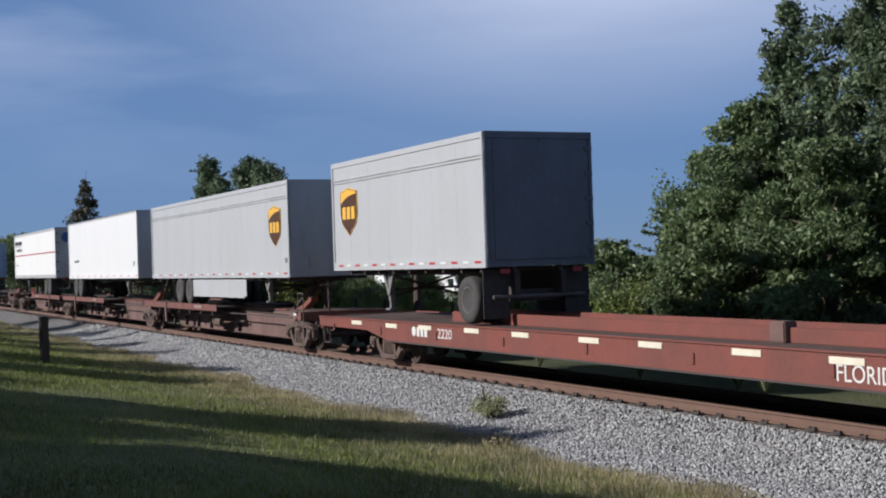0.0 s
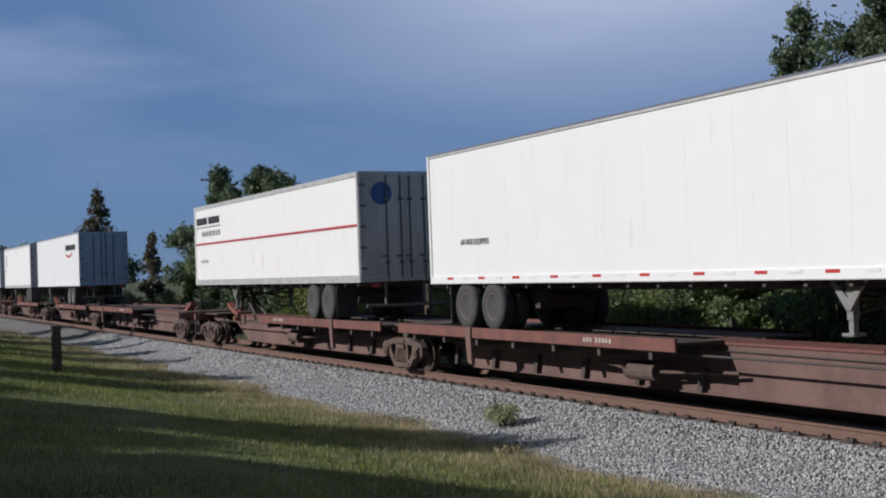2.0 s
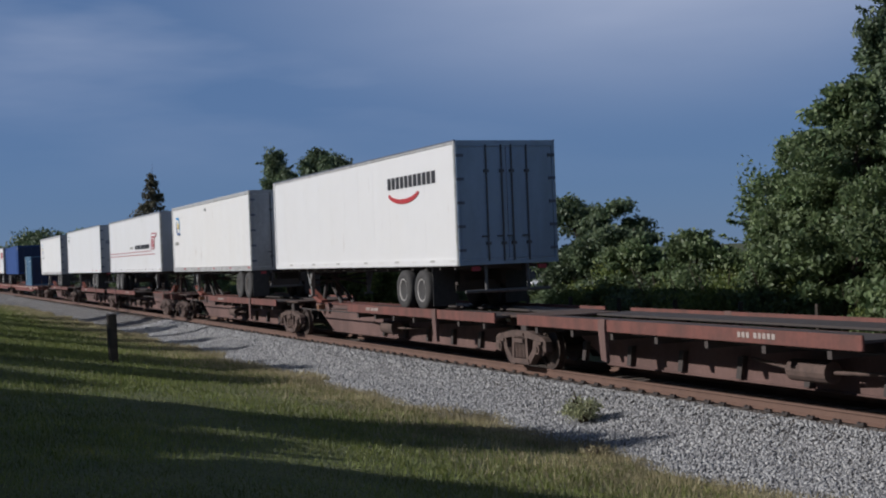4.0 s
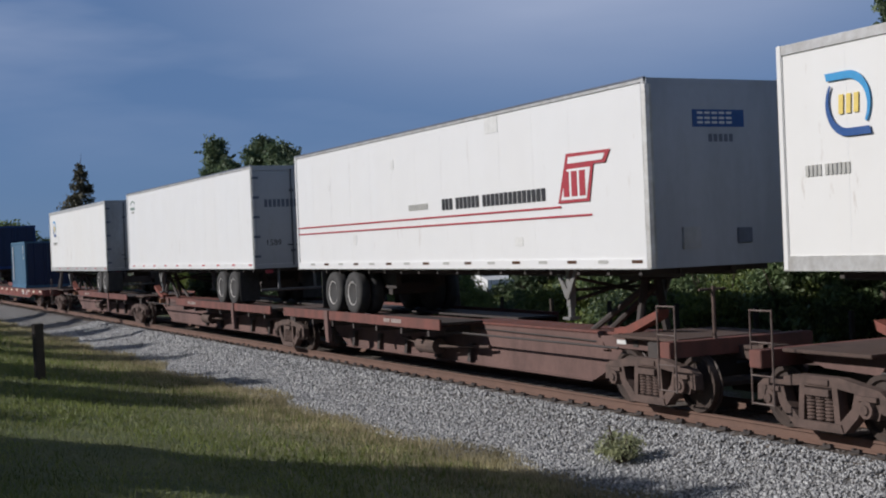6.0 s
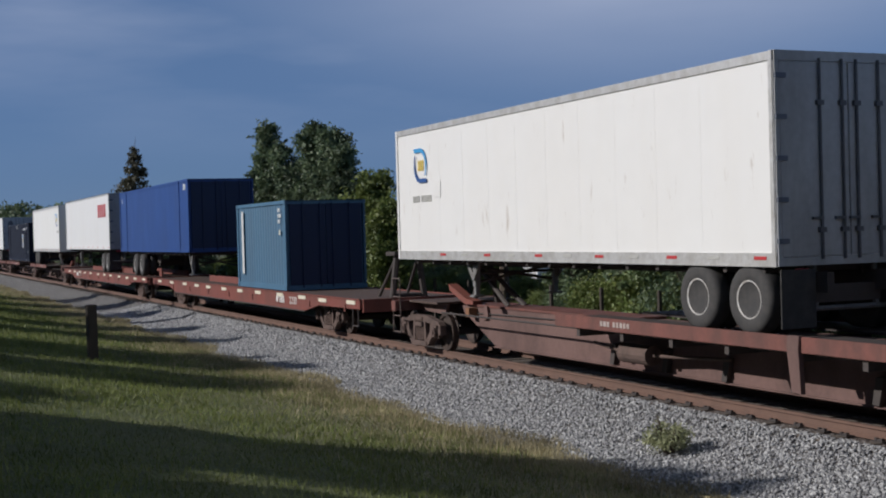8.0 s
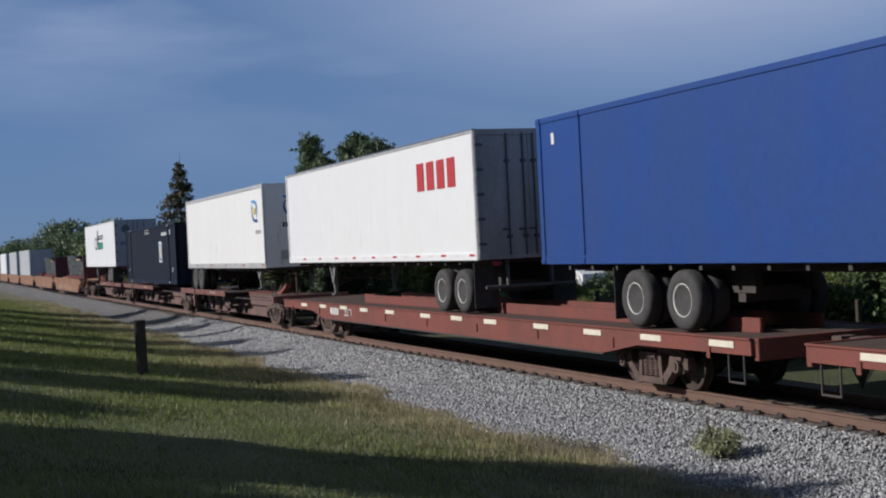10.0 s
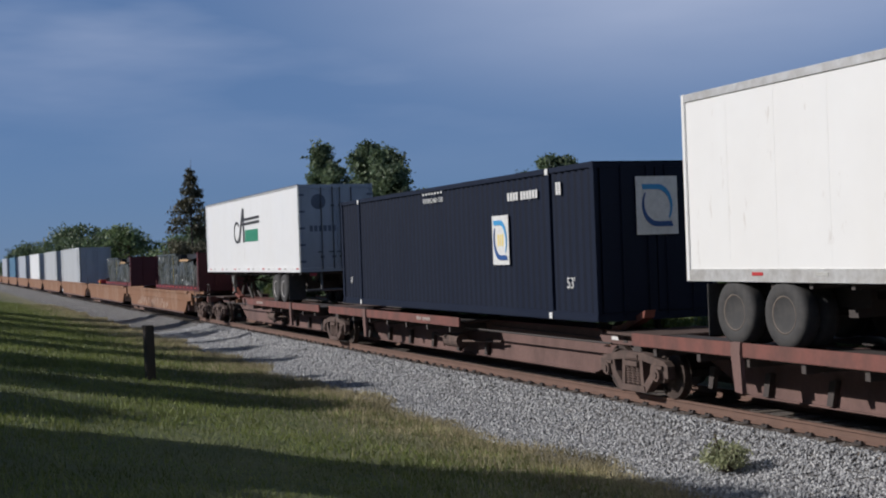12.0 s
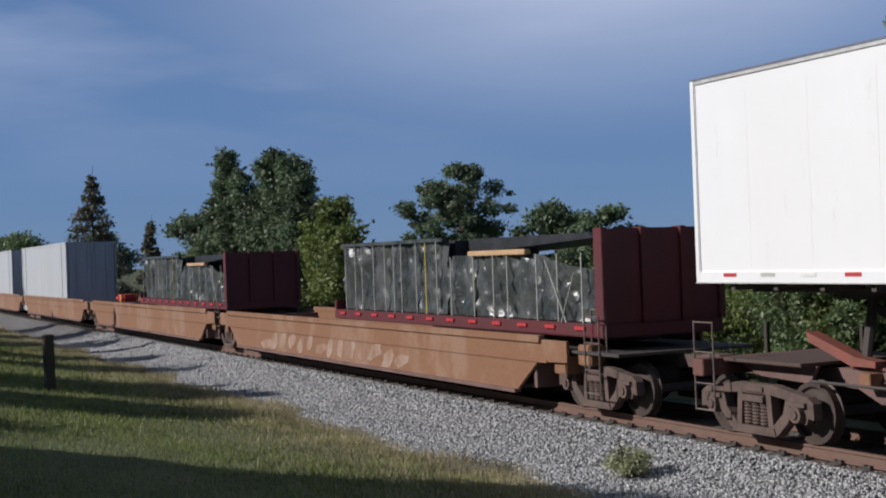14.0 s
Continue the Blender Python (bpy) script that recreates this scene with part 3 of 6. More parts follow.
def railway_track():
    track = tagged(new("railway_track"), "single railway track with rusty rails on weathered timber ties", "track", kind="structure")
    outline = [(-0.07, -0.17), (0.07, -0.17), (0.07, -0.155), (0.012, -0.12), (0.012, -0.045), (0.036, -0.035), (0.036, -0.004), (0.028, 0.0),
               (-0.028, 0.0), (-0.036, -0.004), (-0.036, -0.035), (-0.012, -0.045), (-0.012, -0.12), (-0.07, -0.155)]
    for side in (-1, 1):
        bm = bmesh.new()
        ends = []
        for x in (-1200, 80):
            ends.append([bm.verts.new((x, TRACK + side * 0.752 + a, b)) for a, b in outline])
        for i in range(len(outline)):
            j = (i + 1) % len(outline)
            bm.faces.new((ends[0][i], ends[0][j], ends[1][j], ends[1][i]))
        bm.faces.new(ends[0])
        bm.faces.new(ends[1])
        bmesh.ops.recalc_face_normals(bm, faces=bm.faces)
        part("rail", bm, RAIL, track)
    rng = random.Random(4)
    tie = kept("tie", lambda: soft_box(-0.115, 0.115, -1.3, 1.3, -0.34, -0.172, 0.012), TIE)
    tie_plate = kept("tie_plate", lambda: boxes((-0.10, 0.10, -0.16, 0.16, -0.172, -0.160), (-0.07, -0.03, -0.13, -0.085, -0.160, -0.125), (0.03, 0.07, -0.13, -0.085, -0.160, -0.125),
                                                (-0.05, 0.05, -0.125, -0.075, -0.160, -0.14)), BLACK)
    for i in range(290):
        x = 4.0 - 0.53 * i + rng.uniform(-0.03, 0.03)
        t = part("tie", tie, TIE, track, at=pose(x, TRACK + rng.uniform(-0.05, 0.05), rng.uniform(-0.012, 0.0), 0, 0, rng.uniform(-1.5, 1.5)))
        if i < 200:
            part("tie_plate", tie_plate, BLACK, t, at=pose(0, -0.752, 0.003))


# ---------------------------------------------------------------- running gear
def side_frame():
    """Cast bogie side frame: top chord, sloping bottom chords about two open windows, spring seat, pedestal jaws."""
    bm = bmesh.new()
    y0, y1 = -0.085, 0.065
    extrude_xz(bm, [(-0.78, 0.60), (-0.36, 0.65), (0.36, 0.65), (0.78, 0.60), (0.80, 0.72), (0.40, 0.79), (-0.40, 0.79), (-0.80, 0.72)], y0, y1)
    for s in (-1, 1):
        extrude_xz(bm, [(s * 0.78, 0.60), (s * 1.02, 0.56), (s * 1.10, 0.40), (s * 1.20, 0.38), (s * 1.19, 0.60), (s * 1.08, 0.68), (s * 0.80, 0.72)], y0, y1)
        extrude_xz(bm, [(s * 0.66, 0.62), (s * 0.80, 0.60), (s * 0.76, 0.40), (s * 0.69, 0.30), (s * 0.46, 0.09), (s * 0.34, 0.10), (s * 0.38, 0.22), (s * 0.60, 0.42)], y0 - 0.01, y1)
        extrude_xz(bm, [(s * 0.25, 0.66), (s * 0.35, 0.66), (s * 0.39, 0.20), (s * 0.29, 0.16)], y0 - 0.005, y1)
        extrude_xz(bm, [(s * 0.74, 0.58), (s * 1.04, 0.58), (s * 1.09, 0.46), (s * 1.03, 0.31), (s * 0.76, 0.31), (s * 0.70, 0.45)], y0 + 0.02, y1 - 0.03)
        rod(bm, (s * 0.89, -0.15, 0.44), (s * 0.89, -0.05, 0.44), 0.115, 14)
        rod(bm, (s * 0.89, -0.175, 0.44), (s * 0.89, -0.15, 0.44), 0.06, 10)
        box(bm, s * 0.89 - 0.17, s * 0.89 + 0.17, -0.13, -0.03, 0.54, 0.60)
    extrude_xz(bm, [(-0.46, 0.09), (0.46, 0.09), (0.42, 0.20), (-0.42, 0.20)], y0 - 0.03, y1 + 0.02)
    box(bm, -0.24, 0.24, -0.14, 0.10, 0.54, 0.63)
    box(bm, -0.20, 0.20, -0.11, -0.08, 0.68, 0.75)
    bmesh.ops.recalc_face_normals(bm, faces=bm.faces)
    return bm


def spring():
    prof = [(0.02, 0.21)]
    for k in range(7):
        prof += [(0.055, 0.215 + 0.045 * k), (0.08, 0.23 + 0.045 * k), (0.08, 0.245 + 0.045 * k), (0.055, 0.258 + 0.045 * k)]
    bm = lathe_y([(r, -z) for r, z in prof] + [(0.02, -0.54)], 12)
    bm.transform(Matrix.Rotation(radians(-90), 4, "X"))
    return bm


def rail_wheel():
    return lathe_y([(0.02, -0.03), (0.14, -0.05), (0.15, 0.0), (0.33, 0.02), (0.36, -0.02), (0.425, -0.02), (0.425, 0.09), (0.455, 0.10), (0.455, 0.12), (0.36, 0.12), (0.12, 0.06), (0.02, 0.06)], 26)


def bogie(parent, x):
    sf, sp, wh = kept("side_frame", side_frame, BOGIE), kept("spring", spring, BOGIE), kept("rail_wheel", rail_wheel, TREAD, False)
    ax = kept("axle", lambda: rods(((0, -0.95, 0.43), (0, 0.95, 0.43), 0.08)), BLACK)
    b = part("bogie", kept("bolster", lambda: boxes((-0.2, 0.2, -1.0, 1.0, 0.42, 0.60), (-0.5, 0.5, -0.25, 0.25, 0.5, 0.74), (-0.35, 0.35, -0.6, -0.5, 0.2, 0.5)), BLACK), BLACK, parent,
             "dusty cast iron bogie with two axles", pose(x, 0, 0))
    for s in (-1, 1):
        part("side_frame", sf, BOGIE, b, at=pose(0, s * 1.0, 0, 0, 0, 0 if s < 0 else 180))
        for k in (-0.17, 0.0, 0.17):
            part("spring", sp, BOGIE, b, at=pose(k, s * 1.03, 0))
        for a in (-0.89, 0.89):
            part("wheel", wh, TREAD, b, at=pose(a, s * 0.80, 0.43, 0, 0, 0 if s < 0 else 180))
    for a in (-0.89, 0.89):
        part("axle", ax, BLACK, b, at=pose(a, 0, 0))
    return b


def coupler(parent, x0, x1):
    part("coupler", boxes((min(x0, x1), max(x0, x1), -0.09, 0.09, 0.78, 0.98), (x1 - 0.2, x1 + 0.02, -0.17, 0.14, 0.72, 1.02)), BOGIE, parent)


GRAB = material("worn_painted_grab_iron", (0.11, 0.075, 0.065), 0.6, 0.2, second=(0.22, 0.19, 0.17), scale=6, fine=30)


def end_ladder(parent, x, y=-1.32, mat=None):
    """A bent grab iron with rungs at a car's corner."""
    bm = bmesh.new()
    for dx in (-0.22, 0.22):
        rod(bm, (x + dx, y, 0.35), (x + dx, y, 1.65), 0.014, 6)
    for z in (0.37, 0.75, 1.2, 1.63):
        rod(bm, (x - 0.22, y, z), (x + 0.22, y, z), 0.013, 6)
    return part("grab_iron", bm, mat or GRAB, parent)


# ---------------------------------------------------------------- rail cars
def spine_car(X, S, nose_right, first, last, loaded=True):
    """One unit of an articulated spine car, from its right bogie (x = 0) to the next (x = -S). The wheel platform lies towards the trailer's wheels."""
    car = thing("spine_car", "dusty brown articulated spine car %s" % ("carrying a road trailer" if loaded else "unit running empty"), "rail car", "spine car units", pose(X, TRACK, 0))
    bogie(car, 0)
    if last:
        bogie(car, -S)

    def fx(u):   # u metres from the nose end
        return -u if nose_right else -S + u

    def span(u0, u1):
        a, b = fx(u0), fx(u1)
        return min(a, b), max(a, b)
    low = 0.20
    pts = [(0.2, 0.80), (1.3, 0.76), (2.6, low), (S - 2.6, low), (S - 1.3, 0.76), (S - 0.2, 0.80), (S - 0.2, 1.02), (0.2, 1.02)]
    part("centre_sill", plate([(fx(u), z) for u, z in pts], -0.40, 0.40), SILL, car, "deep dusty brown centre sill")
    a, b = span(1.2, S * 0.45)
    part("sill_flange", soft_box(a, b, -0.43, 0.43, 1.02, 1.07, 0.01), OXIDE, car)
    part("sill_pipe", rods(((fx(1.5), -0.425, 0.87), (fx(3.4), -0.43, 0.90), 0.014), ((fx(3.4), -0.43, 0.90), (fx(S * 0.42), -0.425, 0.93), 0.014)), BLACK, car, "thin air pipe along the sill")
    part("pipe_bracket", plate([(fx(2.35), 1.06), (fx(2.22), 1.06), (fx(2.18), 0.84), (fx(2.05), 0.76), (fx(2.3), 0.76), (fx(2.4), 0.86)], -0.47, -0.41), SILL, car)
    part("nose_lug", soft_box(min(fx(1.55), fx(1.75)), max(fx(1.55), fx(1.75)), -0.62, -0.40, 0.80, 1.0, 0.01), TAN, car, "tan worn lug at the sill's end")
    # wheel platform with its side beams
    p0, p1 = S * 0.40, S - 0.55
    for s in (-1, 1):
        a, b = span(p0, p1)
        part("wheel_platform", boxes((a, b, min(s * 0.42, s * 1.36), max(s * 0.42, s * 1.36), 1.06, 1.10)), BLACK, car)
        cut = p0 + (p1 - p0) * 0.66
        for u0, u1 in ((p0, cut - 0.12), (cut + 0.12, p1)):
            a, b = span(u0, u1)
            y = s * 1.38
            part("side_beam", soft_box(a, b, y - 0.025, y + 0.025, 0.95, 1.17, 0.008), OXIDE, car, "brown-red side beam")
        x = fx(cut)
        part("hanger", plate([(x - 0.12, 1.18), (x - 0.14, 1.02), (x - 0.05, 0.42), (x + 0.14, 0.40), (x + 0.10, 1.02), (x + 0.12, 1.18)], s * 1.40 - 0.04, s * 1.40 + 0.04), SILL, car)
    bars_side(car, fx(p0 + 2.2) - 0.6, 1.03, (3, 5), 0.085, 0.11, BEAMMARK, y=-1.412)
    bearer = kept("cross_bearer", lambda: boxes((-0.05, 0.05, -1.34, 1.34, 0.80, 0.97)), BLACK)
    for i in range(7):
        part("cross_bearer", bearer, BLACK, car, at=pose(fx(p0 + (p1 - p0) * (i + 0.5) / 7), 0, 0))
    lug = kept("sill_lug", lambda: plate([(-0.05, 0.60), (-0.13, 0.22), (0.0, 0.22), (0.10, 0.60)], -0.50, -0.405), BLACK)
    for i in range(6):
        part("sill_lug", lug, BLACK, car, at=pose(fx(p0 + (p1 - p0) * (i + 0.3) / 6), 0, 0))
    part("bottom_flange", boxes((-S + 2.6, -2.6, -0.45, 0.45, 0.175, 0.20)), SILL, car)
    # brake gear under the platform
    bm = bmesh.new()
    x = fx(p0 + 1.8)
    rod(bm, (x - 0.5, -0.75, 0.52), (x + 0.4, -0.75, 0.52), 0.17, 14)
    rod(bm, (x - 1.6, -0.7, 0.62), (x - 0.5, -0.75, 0.52), 0.03)
    rod(bm, (x + 0.4, -0.75, 0.52), (x + 2.4, -0.6, 0.6), 0.03)
    part("brake_cylinder", bm, BOGIE, car)
    bm = bmesh.new()
    rod(bm, (-S + 1.0, -0.95, 0.88), (-1.0, -0.95, 0.88), 0.022, 6)
    part("brake_pipe", bm, BLACK, car)
    # hitch at the nose
    x = fx(1.35)
    back = fx(2.9)
    hitch = part("hitch", rods(((x, -0.3, 1.05), (x, -0.12, 1.98 if loaded else 1.35), 0.07), ((x, 0.3, 1.05), (x, 0.12, 1.98 if loaded else 1.35), 0.07),
                               ((back, -0.2, 1.05), (x, -0.1, 1.85 if loaded else 1.3), 0.06), ((back, 0.2, 1.05), (x, 0.1, 1.85 if loaded else 1.3), 0.06)), BLACK, car, "black steel trailer hitch stand")
    part("hitch_head", soft_box(x - 0.35, x + 0.3, -0.42, 0.42, (1.96 if loaded else 1.33), (2.06 if loaded else 1.43), 0.02), BLACK, hitch)
    part("hitch_strut", plate([(fx(u), z) for u, z in ((0.45, 1.50), (0.50, 1.36), (1.30, 1.07), (1.75, 1.07), (1.75, 1.15), (1.40, 1.19))], -0.52, -0.30), ORANGE, hitch, "dull red hitch locking strut")
    # end decks above the bogies
    part("end_deck", soft_box(-1.05, 0.72, -1.02, 1.02, 1.06, 1.11, 0.01), DECKWOOD, car, "dark end deck")
    part("side_bracket", plate([(-1.75, 1.04), (-1.6, 0.86), (0.2, 0.86), (0.6, 0.96), (0.6, 1.06), (-1.4, 1.06)], -0.80, -0.73), SILL, car)
    # black block stands in for the dark inside an open slot
    part("bracket_slot", soft_box(-0.78, -0.64, -0.808, -0.79, 0.90, 1.0, 0.004), BLACK, car)
    part("data_plate", soft_box(-1.25, -0.98, -0.808, -0.79, 0.93, 1.0, 0.003), WHITETAPE, car, "small pale data plate")
    part("end_beam", soft_box(-1.28, -1.08, -0.72, 0.72, 0.84, 1.02, 0.01), SILL, car)
    part("side_bearing", soft_box(-0.14, 0.14, -0.98, -0.72, 0.76, 1.03, 0.015), BLACK, car)
    if first:
        coupler(car, 0.6, 1.75)
        part("end_sill", soft_box(0.75, 1.0, -1.38, 1.38, 0.86, 1.10, 0.01), OXIDE, car)
        end_ladder(car, 0.85)
        part("brake_staff", rods(((0.95, -0.5, 1.0), (0.95, -0.5, 1.9), 0.03), ((0.93, -0.75, 1.85), (0.93, -0.25, 1.85), 0.02)), BOGIE, car)
    if last:
        coupler(car, -S - 0.6, -S - 1.95)
        part("end_sill", soft_box(-S - 1.0, -S - 0.75, -1.38, 1.38, 0.86, 1.10, 0.01), OXIDE, car)
        end_ladder(car, -S - 0.8)
        part("end_deck", soft_box(-S - 0.75, -S + 0.9, -1.02, 1.02, 1.06, 1.11, 0.01), DECKWOOD, car)
        part("side_bracket", plate([(-S + 0.95, 1.06), (-S + 0.8, 0.82), (-S - 0.2, 0.86), (-S - 0.6, 0.98), (-S - 0.6, 1.06)][::-1], -0.78, -0.72), SILL, car)
    return car


def flat_car(X0, X1, number, label, guard=(-20.5, -1.0), stand=(), mark=6.2, mark_z=0.72):
    """A long flat car from X0 (its right end) to X1."""
    L = X0 - X1
    car = thing("flat_car", label, "rail car", "flat cars", pose(X0, TRACK, 0))
    for s in (-1, 1):
        y = s * 1.42
        out = [(-0.1, 1.05), (-0.1, 0.80), (-3.4, 0.78), (-4.6, 0.58), (-L + 4.6, 0.58), (-L + 3.4, 0.78), (-L + 0.1, 0.80), (-L + 0.1, 1.05)]
        part("side_sill", plate(out, y - 0.03, y + 0.03), FLATRED, car, "faded red side sill")
        part("sill_lip", boxes((-L + 0.1, -0.1, y - 0.055 if s < 0 else y, y if s < 0 else y + 0.055, 1.03, 1.06)), FLATRED, car)
        part("lower_lip", boxes((-L + 4.6, -4.6, y - 0.05, y + 0.05, 0.55, 0.58)), BLACK, car)
    deck = part("deck", boxes((-L + 0.05, -0.05, -1.39, 1.39, 0.96, 1.02)), DECKWOOD, car)
    plank = kept("deck_board", lambda: boxes((-0.34, 0.34, -1.38, 1.38, 1.02, 1.036)), DECKWOOD)
    for i in range(int(L / 0.7)):
        part("deck_board", plank, DECKWOOD, deck, at=pose(-0.45 - 0.7 * i, 0, 0))
    part("centre_sill", plate([(-1.0, 0.95), (-2.0, 0.72), (-4.6, 0.72), (-6, 0.42), (-L + 6, 0.42), (-L + 4.6, 0.72), (-L + 2.0, 0.72), (-L + 1.0, 0.95)], -0.3, 0.3), BLACK, car)
    for x in (-0.12, -L):
        part("end_sill", soft_box(x, x + 0.12, -1.38, 1.38, 0.72, 1.055, 0.01), FLATRED, car)
    bogie(car, -3.6)
    bogie(car, -L + 3.9)
    coupler(car, -0.2, 0.75)
    coupler(car, -L + 0.2, -L - 0.75)
    pad = kept("reflector_pad", lambda: soft_box(-0.33, 0.33, -1.465, -1.45, 0.90, 1.0, 0.003), PAD)
    rng = random.Random(int(L * 10))
    for i in range(int(L / 2.15)):
        part("reflector_pad", pad, PAD, car, at=pose(-0.7 - 2.15 * i + rng.uniform(-0.25, 0.25), 0, rng.uniform(-0.02, 0.01)))
    # stake pockets and steps below the sill
    for i in range(9):
        part("stake_pocket", kept("stake_pocket", lambda: soft_box(-0.05, 0.05, -1.475, -1.448, 0.70, 0.88, 0.006), FLATRED), FLATRED, car, at=pose(-1.2 - (L - 2.4) * i / 8, 0, 0))
    for x in (-0.55, -L + 0.55):
        part("step_iron", rods(((x - 0.2, -1.4, 0.8), (x - 0.2, -1.4, 0.35), 0.018), ((x + 0.2, -1.4, 0.8), (x + 0.2, -1.4, 0.35), 0.018), ((x - 0.2, -1.4, 0.36), (x + 0.2, -1.4, 0.36), 0.018)), BLACK, car)
    part("guard_rail", soft_box(guard[0], guard[1], -0.62, -0.54, 1.036, 1.27, 0.01), FLATRED, car, "long low red guard rail")
    part("guard_rail", soft_box(guard[0], guard[1], 0.54, 0.62, 1.036, 1.27, 0.01), FLATRED, car, "long low red guard rail")
    for x, h in stand:
        st = part("hitch_stand", rods(((x, -0.45, 1.03), (x, -0.3, 1.03 + h), 0.09), ((x, 0.45, 1.03), (x, 0.3, 1.03 + h), 0.09), ((x - 1.1, -0.4, 1.03), (x, -0.3, 1.0 + h), 0.045),
                                      ((x - 1.1, 0.4, 1.03), (x, 0.3, 1.0 + h), 0.045), ((x, -0.45, 1.1), (x, 0.45, 1.1), 0.05)), BLACK, car, "raised black hitch stand")
        part("hitch_head", soft_box(x - 0.3, x + 0.35, -0.5, 0.5, 1.03 + h, 1.13 + h, 0.02), BLACK, st)
    m0 = -L + mark
    lettering(number, 0.30, WHITETAPE, car, pose(m0 + 1.22, -1.452, mark_z, 90, 0, 0), "white fleet number", 1.2)
    part("round_mark", plate([(m0 + 0.11 * math.cos(a * 0.5236), mark_z + 0.11 + 0.11 * math.sin(a * 0.5236)) for a in range(12)], -1.460, -1.452), WHITETAPE, car, "white disc mark")
    bars_side(car, m0 + 0.16, mark_z, (3,), 0.21, 0.20, WHITETAPE, y=-1.460)
    return car


def well_car(X, S, first=False, last=False):
    """One unit of an articulated well car between two bogies."""
    car = thing("well_car", "weathered tan articulated well car with graffiti stains", "rail car", "well cars", pose(X, TRACK, 0))
    bogie(car, 0)
    if last:
        bogie(car, -S)
    for s in (-1, 1):
        y = s * 1.40
        out = [(-0.35, 1.20), (-0.35, 0.84), (-1.35, 0.80), (-2.15, 0.24), (-S + 2.15, 0.24), (-S + 1.35, 0.80), (-S + 0.35, 0.84), (-S + 0.35, 1.20)]
        part("side_wall", plate(out, y - 0.03, y + 0.03), TAN, car, "tan side wall with pale rubbed patches")
        if s < 0 and first:
            rng = random.Random(int(-X))
            for i in range(14):
                gx, gz, gw, gh = -S + 5.0 + 0.72 * i, 0.54 + rng.uniform(-0.10, 0.10), rng.uniform(0.25, 0.60), rng.uniform(0.25, 0.48)
                n = 9
                blot = [(gx + gw * math.cos(2 * math.pi * k / n) * rng.uniform(0.55, 1.1), min(0.79, max(0.29, gz + gh * 0.75 * math.sin(2 * math.pi * k / n + 0.5) * rng.uniform(0.6, 1.1)))) for k in range(n)]
                part("paint_blot", plate(blot, y - 0.034 - 0.0012 * (i % 3), y - 0.028), GRAFFITI, car, "chalky patch of old spray paint")
        a, b = (y - 0.08, y + 0.05) if s < 0 else (y - 0.05, y + 0.08)
        part("top_chord", soft_box(-S + 1.2, -1.2, a, b, 1.14, 1.27, 0.012), TAN, car)
        part("bottom_chord", boxes((-S + 2.15, -2.15, y - 0.07, y + 0.07, 0.20, 0.27)), SILL, car)
        part("side_ledge", boxes((-S + 1.0, -1.0, y - 0.055 if s < 0 else y, y if s < 0 else y + 0.055, 0.80, 0.84)), TAN, car)
    part("well_floor", boxes((-S + 2.15, -2.15, -1.3, 1.3, 0.27, 0.33)), BLACK, car)
    for x in (-1.6, -S + 1.5):
        part("bulkhead", boxes((x, x + 0.1, -1.36, 1.36, 0.33, 1.1)), SILL, car)
    for a, b in ((-1.45, 1.1 if first else 0.5), (-S + 0.5, -S + 1.45)):
        part("end_platform", boxes((a, b, -1.34, 1.34, 1.0, 1.05)), BLACK, car)
    for a, b, y0, y1, z0, z1 in ((-0.9, -0.5, -1.36, -0.9, 0.62, 0.95), (-0.2, 0.2, -1.3, -1.0, 0.8, 1.15), (-S + 0.6, -S + 0.9, -1.36, -1.0, 0.6, 0.95)):
        part("end_gear", soft_box(a, b, y0, y1, z0, z1, 0.02), TAN, car)
    end_ladder(car, 0.35 if first else -0.25, -1.36)
    if first:
        coupler(car, 0.5, 1.9)
        part("platform_rail", rods(((0.55, -1.2, 1.0), (0.55, -1.2, 1.75), 0.015), ((0.1, -1.2, 1.0), (0.1, -1.2, 1.75), 0.015), ((0.1, -1.2, 1.74), (0.55, -1.2, 1.74), 0.015)), GRAB, car)
    return car


# ---------------------------------------------------------------- road trailers
def tyre():
    return lathe_y([(0.27, -0.13), (0.30, -0.15), (0.44, -0.15), (0.495, -0.11), (0.505, -0.05), (0.505, 0.05), (0.495, 0.11), (0.44, 0.15), (0.30, 0.15), (0.27, 0.13)], 32)


def rim():
    return lathe_y([(0.275, -0.125), (0.285, -0.14), (0.262, -0.135), (0.24, -0.03), (0.20, 0.01), (0.15, 0.02), (0.12, -0.02), (0.10, -0.09), (0.02, -0.10)], 24)


def road_wheel(parent, x, z, s, rim_mat):
    for k, y in ((0, 1.14), (1, 0.80)):
        t = part("tyre", kept("tyre", tyre, RUBBER, True), RUBBER, parent, at=pose(x, s * y, z, 0, 0, 0 if s < 0 else 180))
        if k == 0:
            part("rim", kept("rim_" + rim_mat.name, rim, rim_mat, True), rim_mat, t)


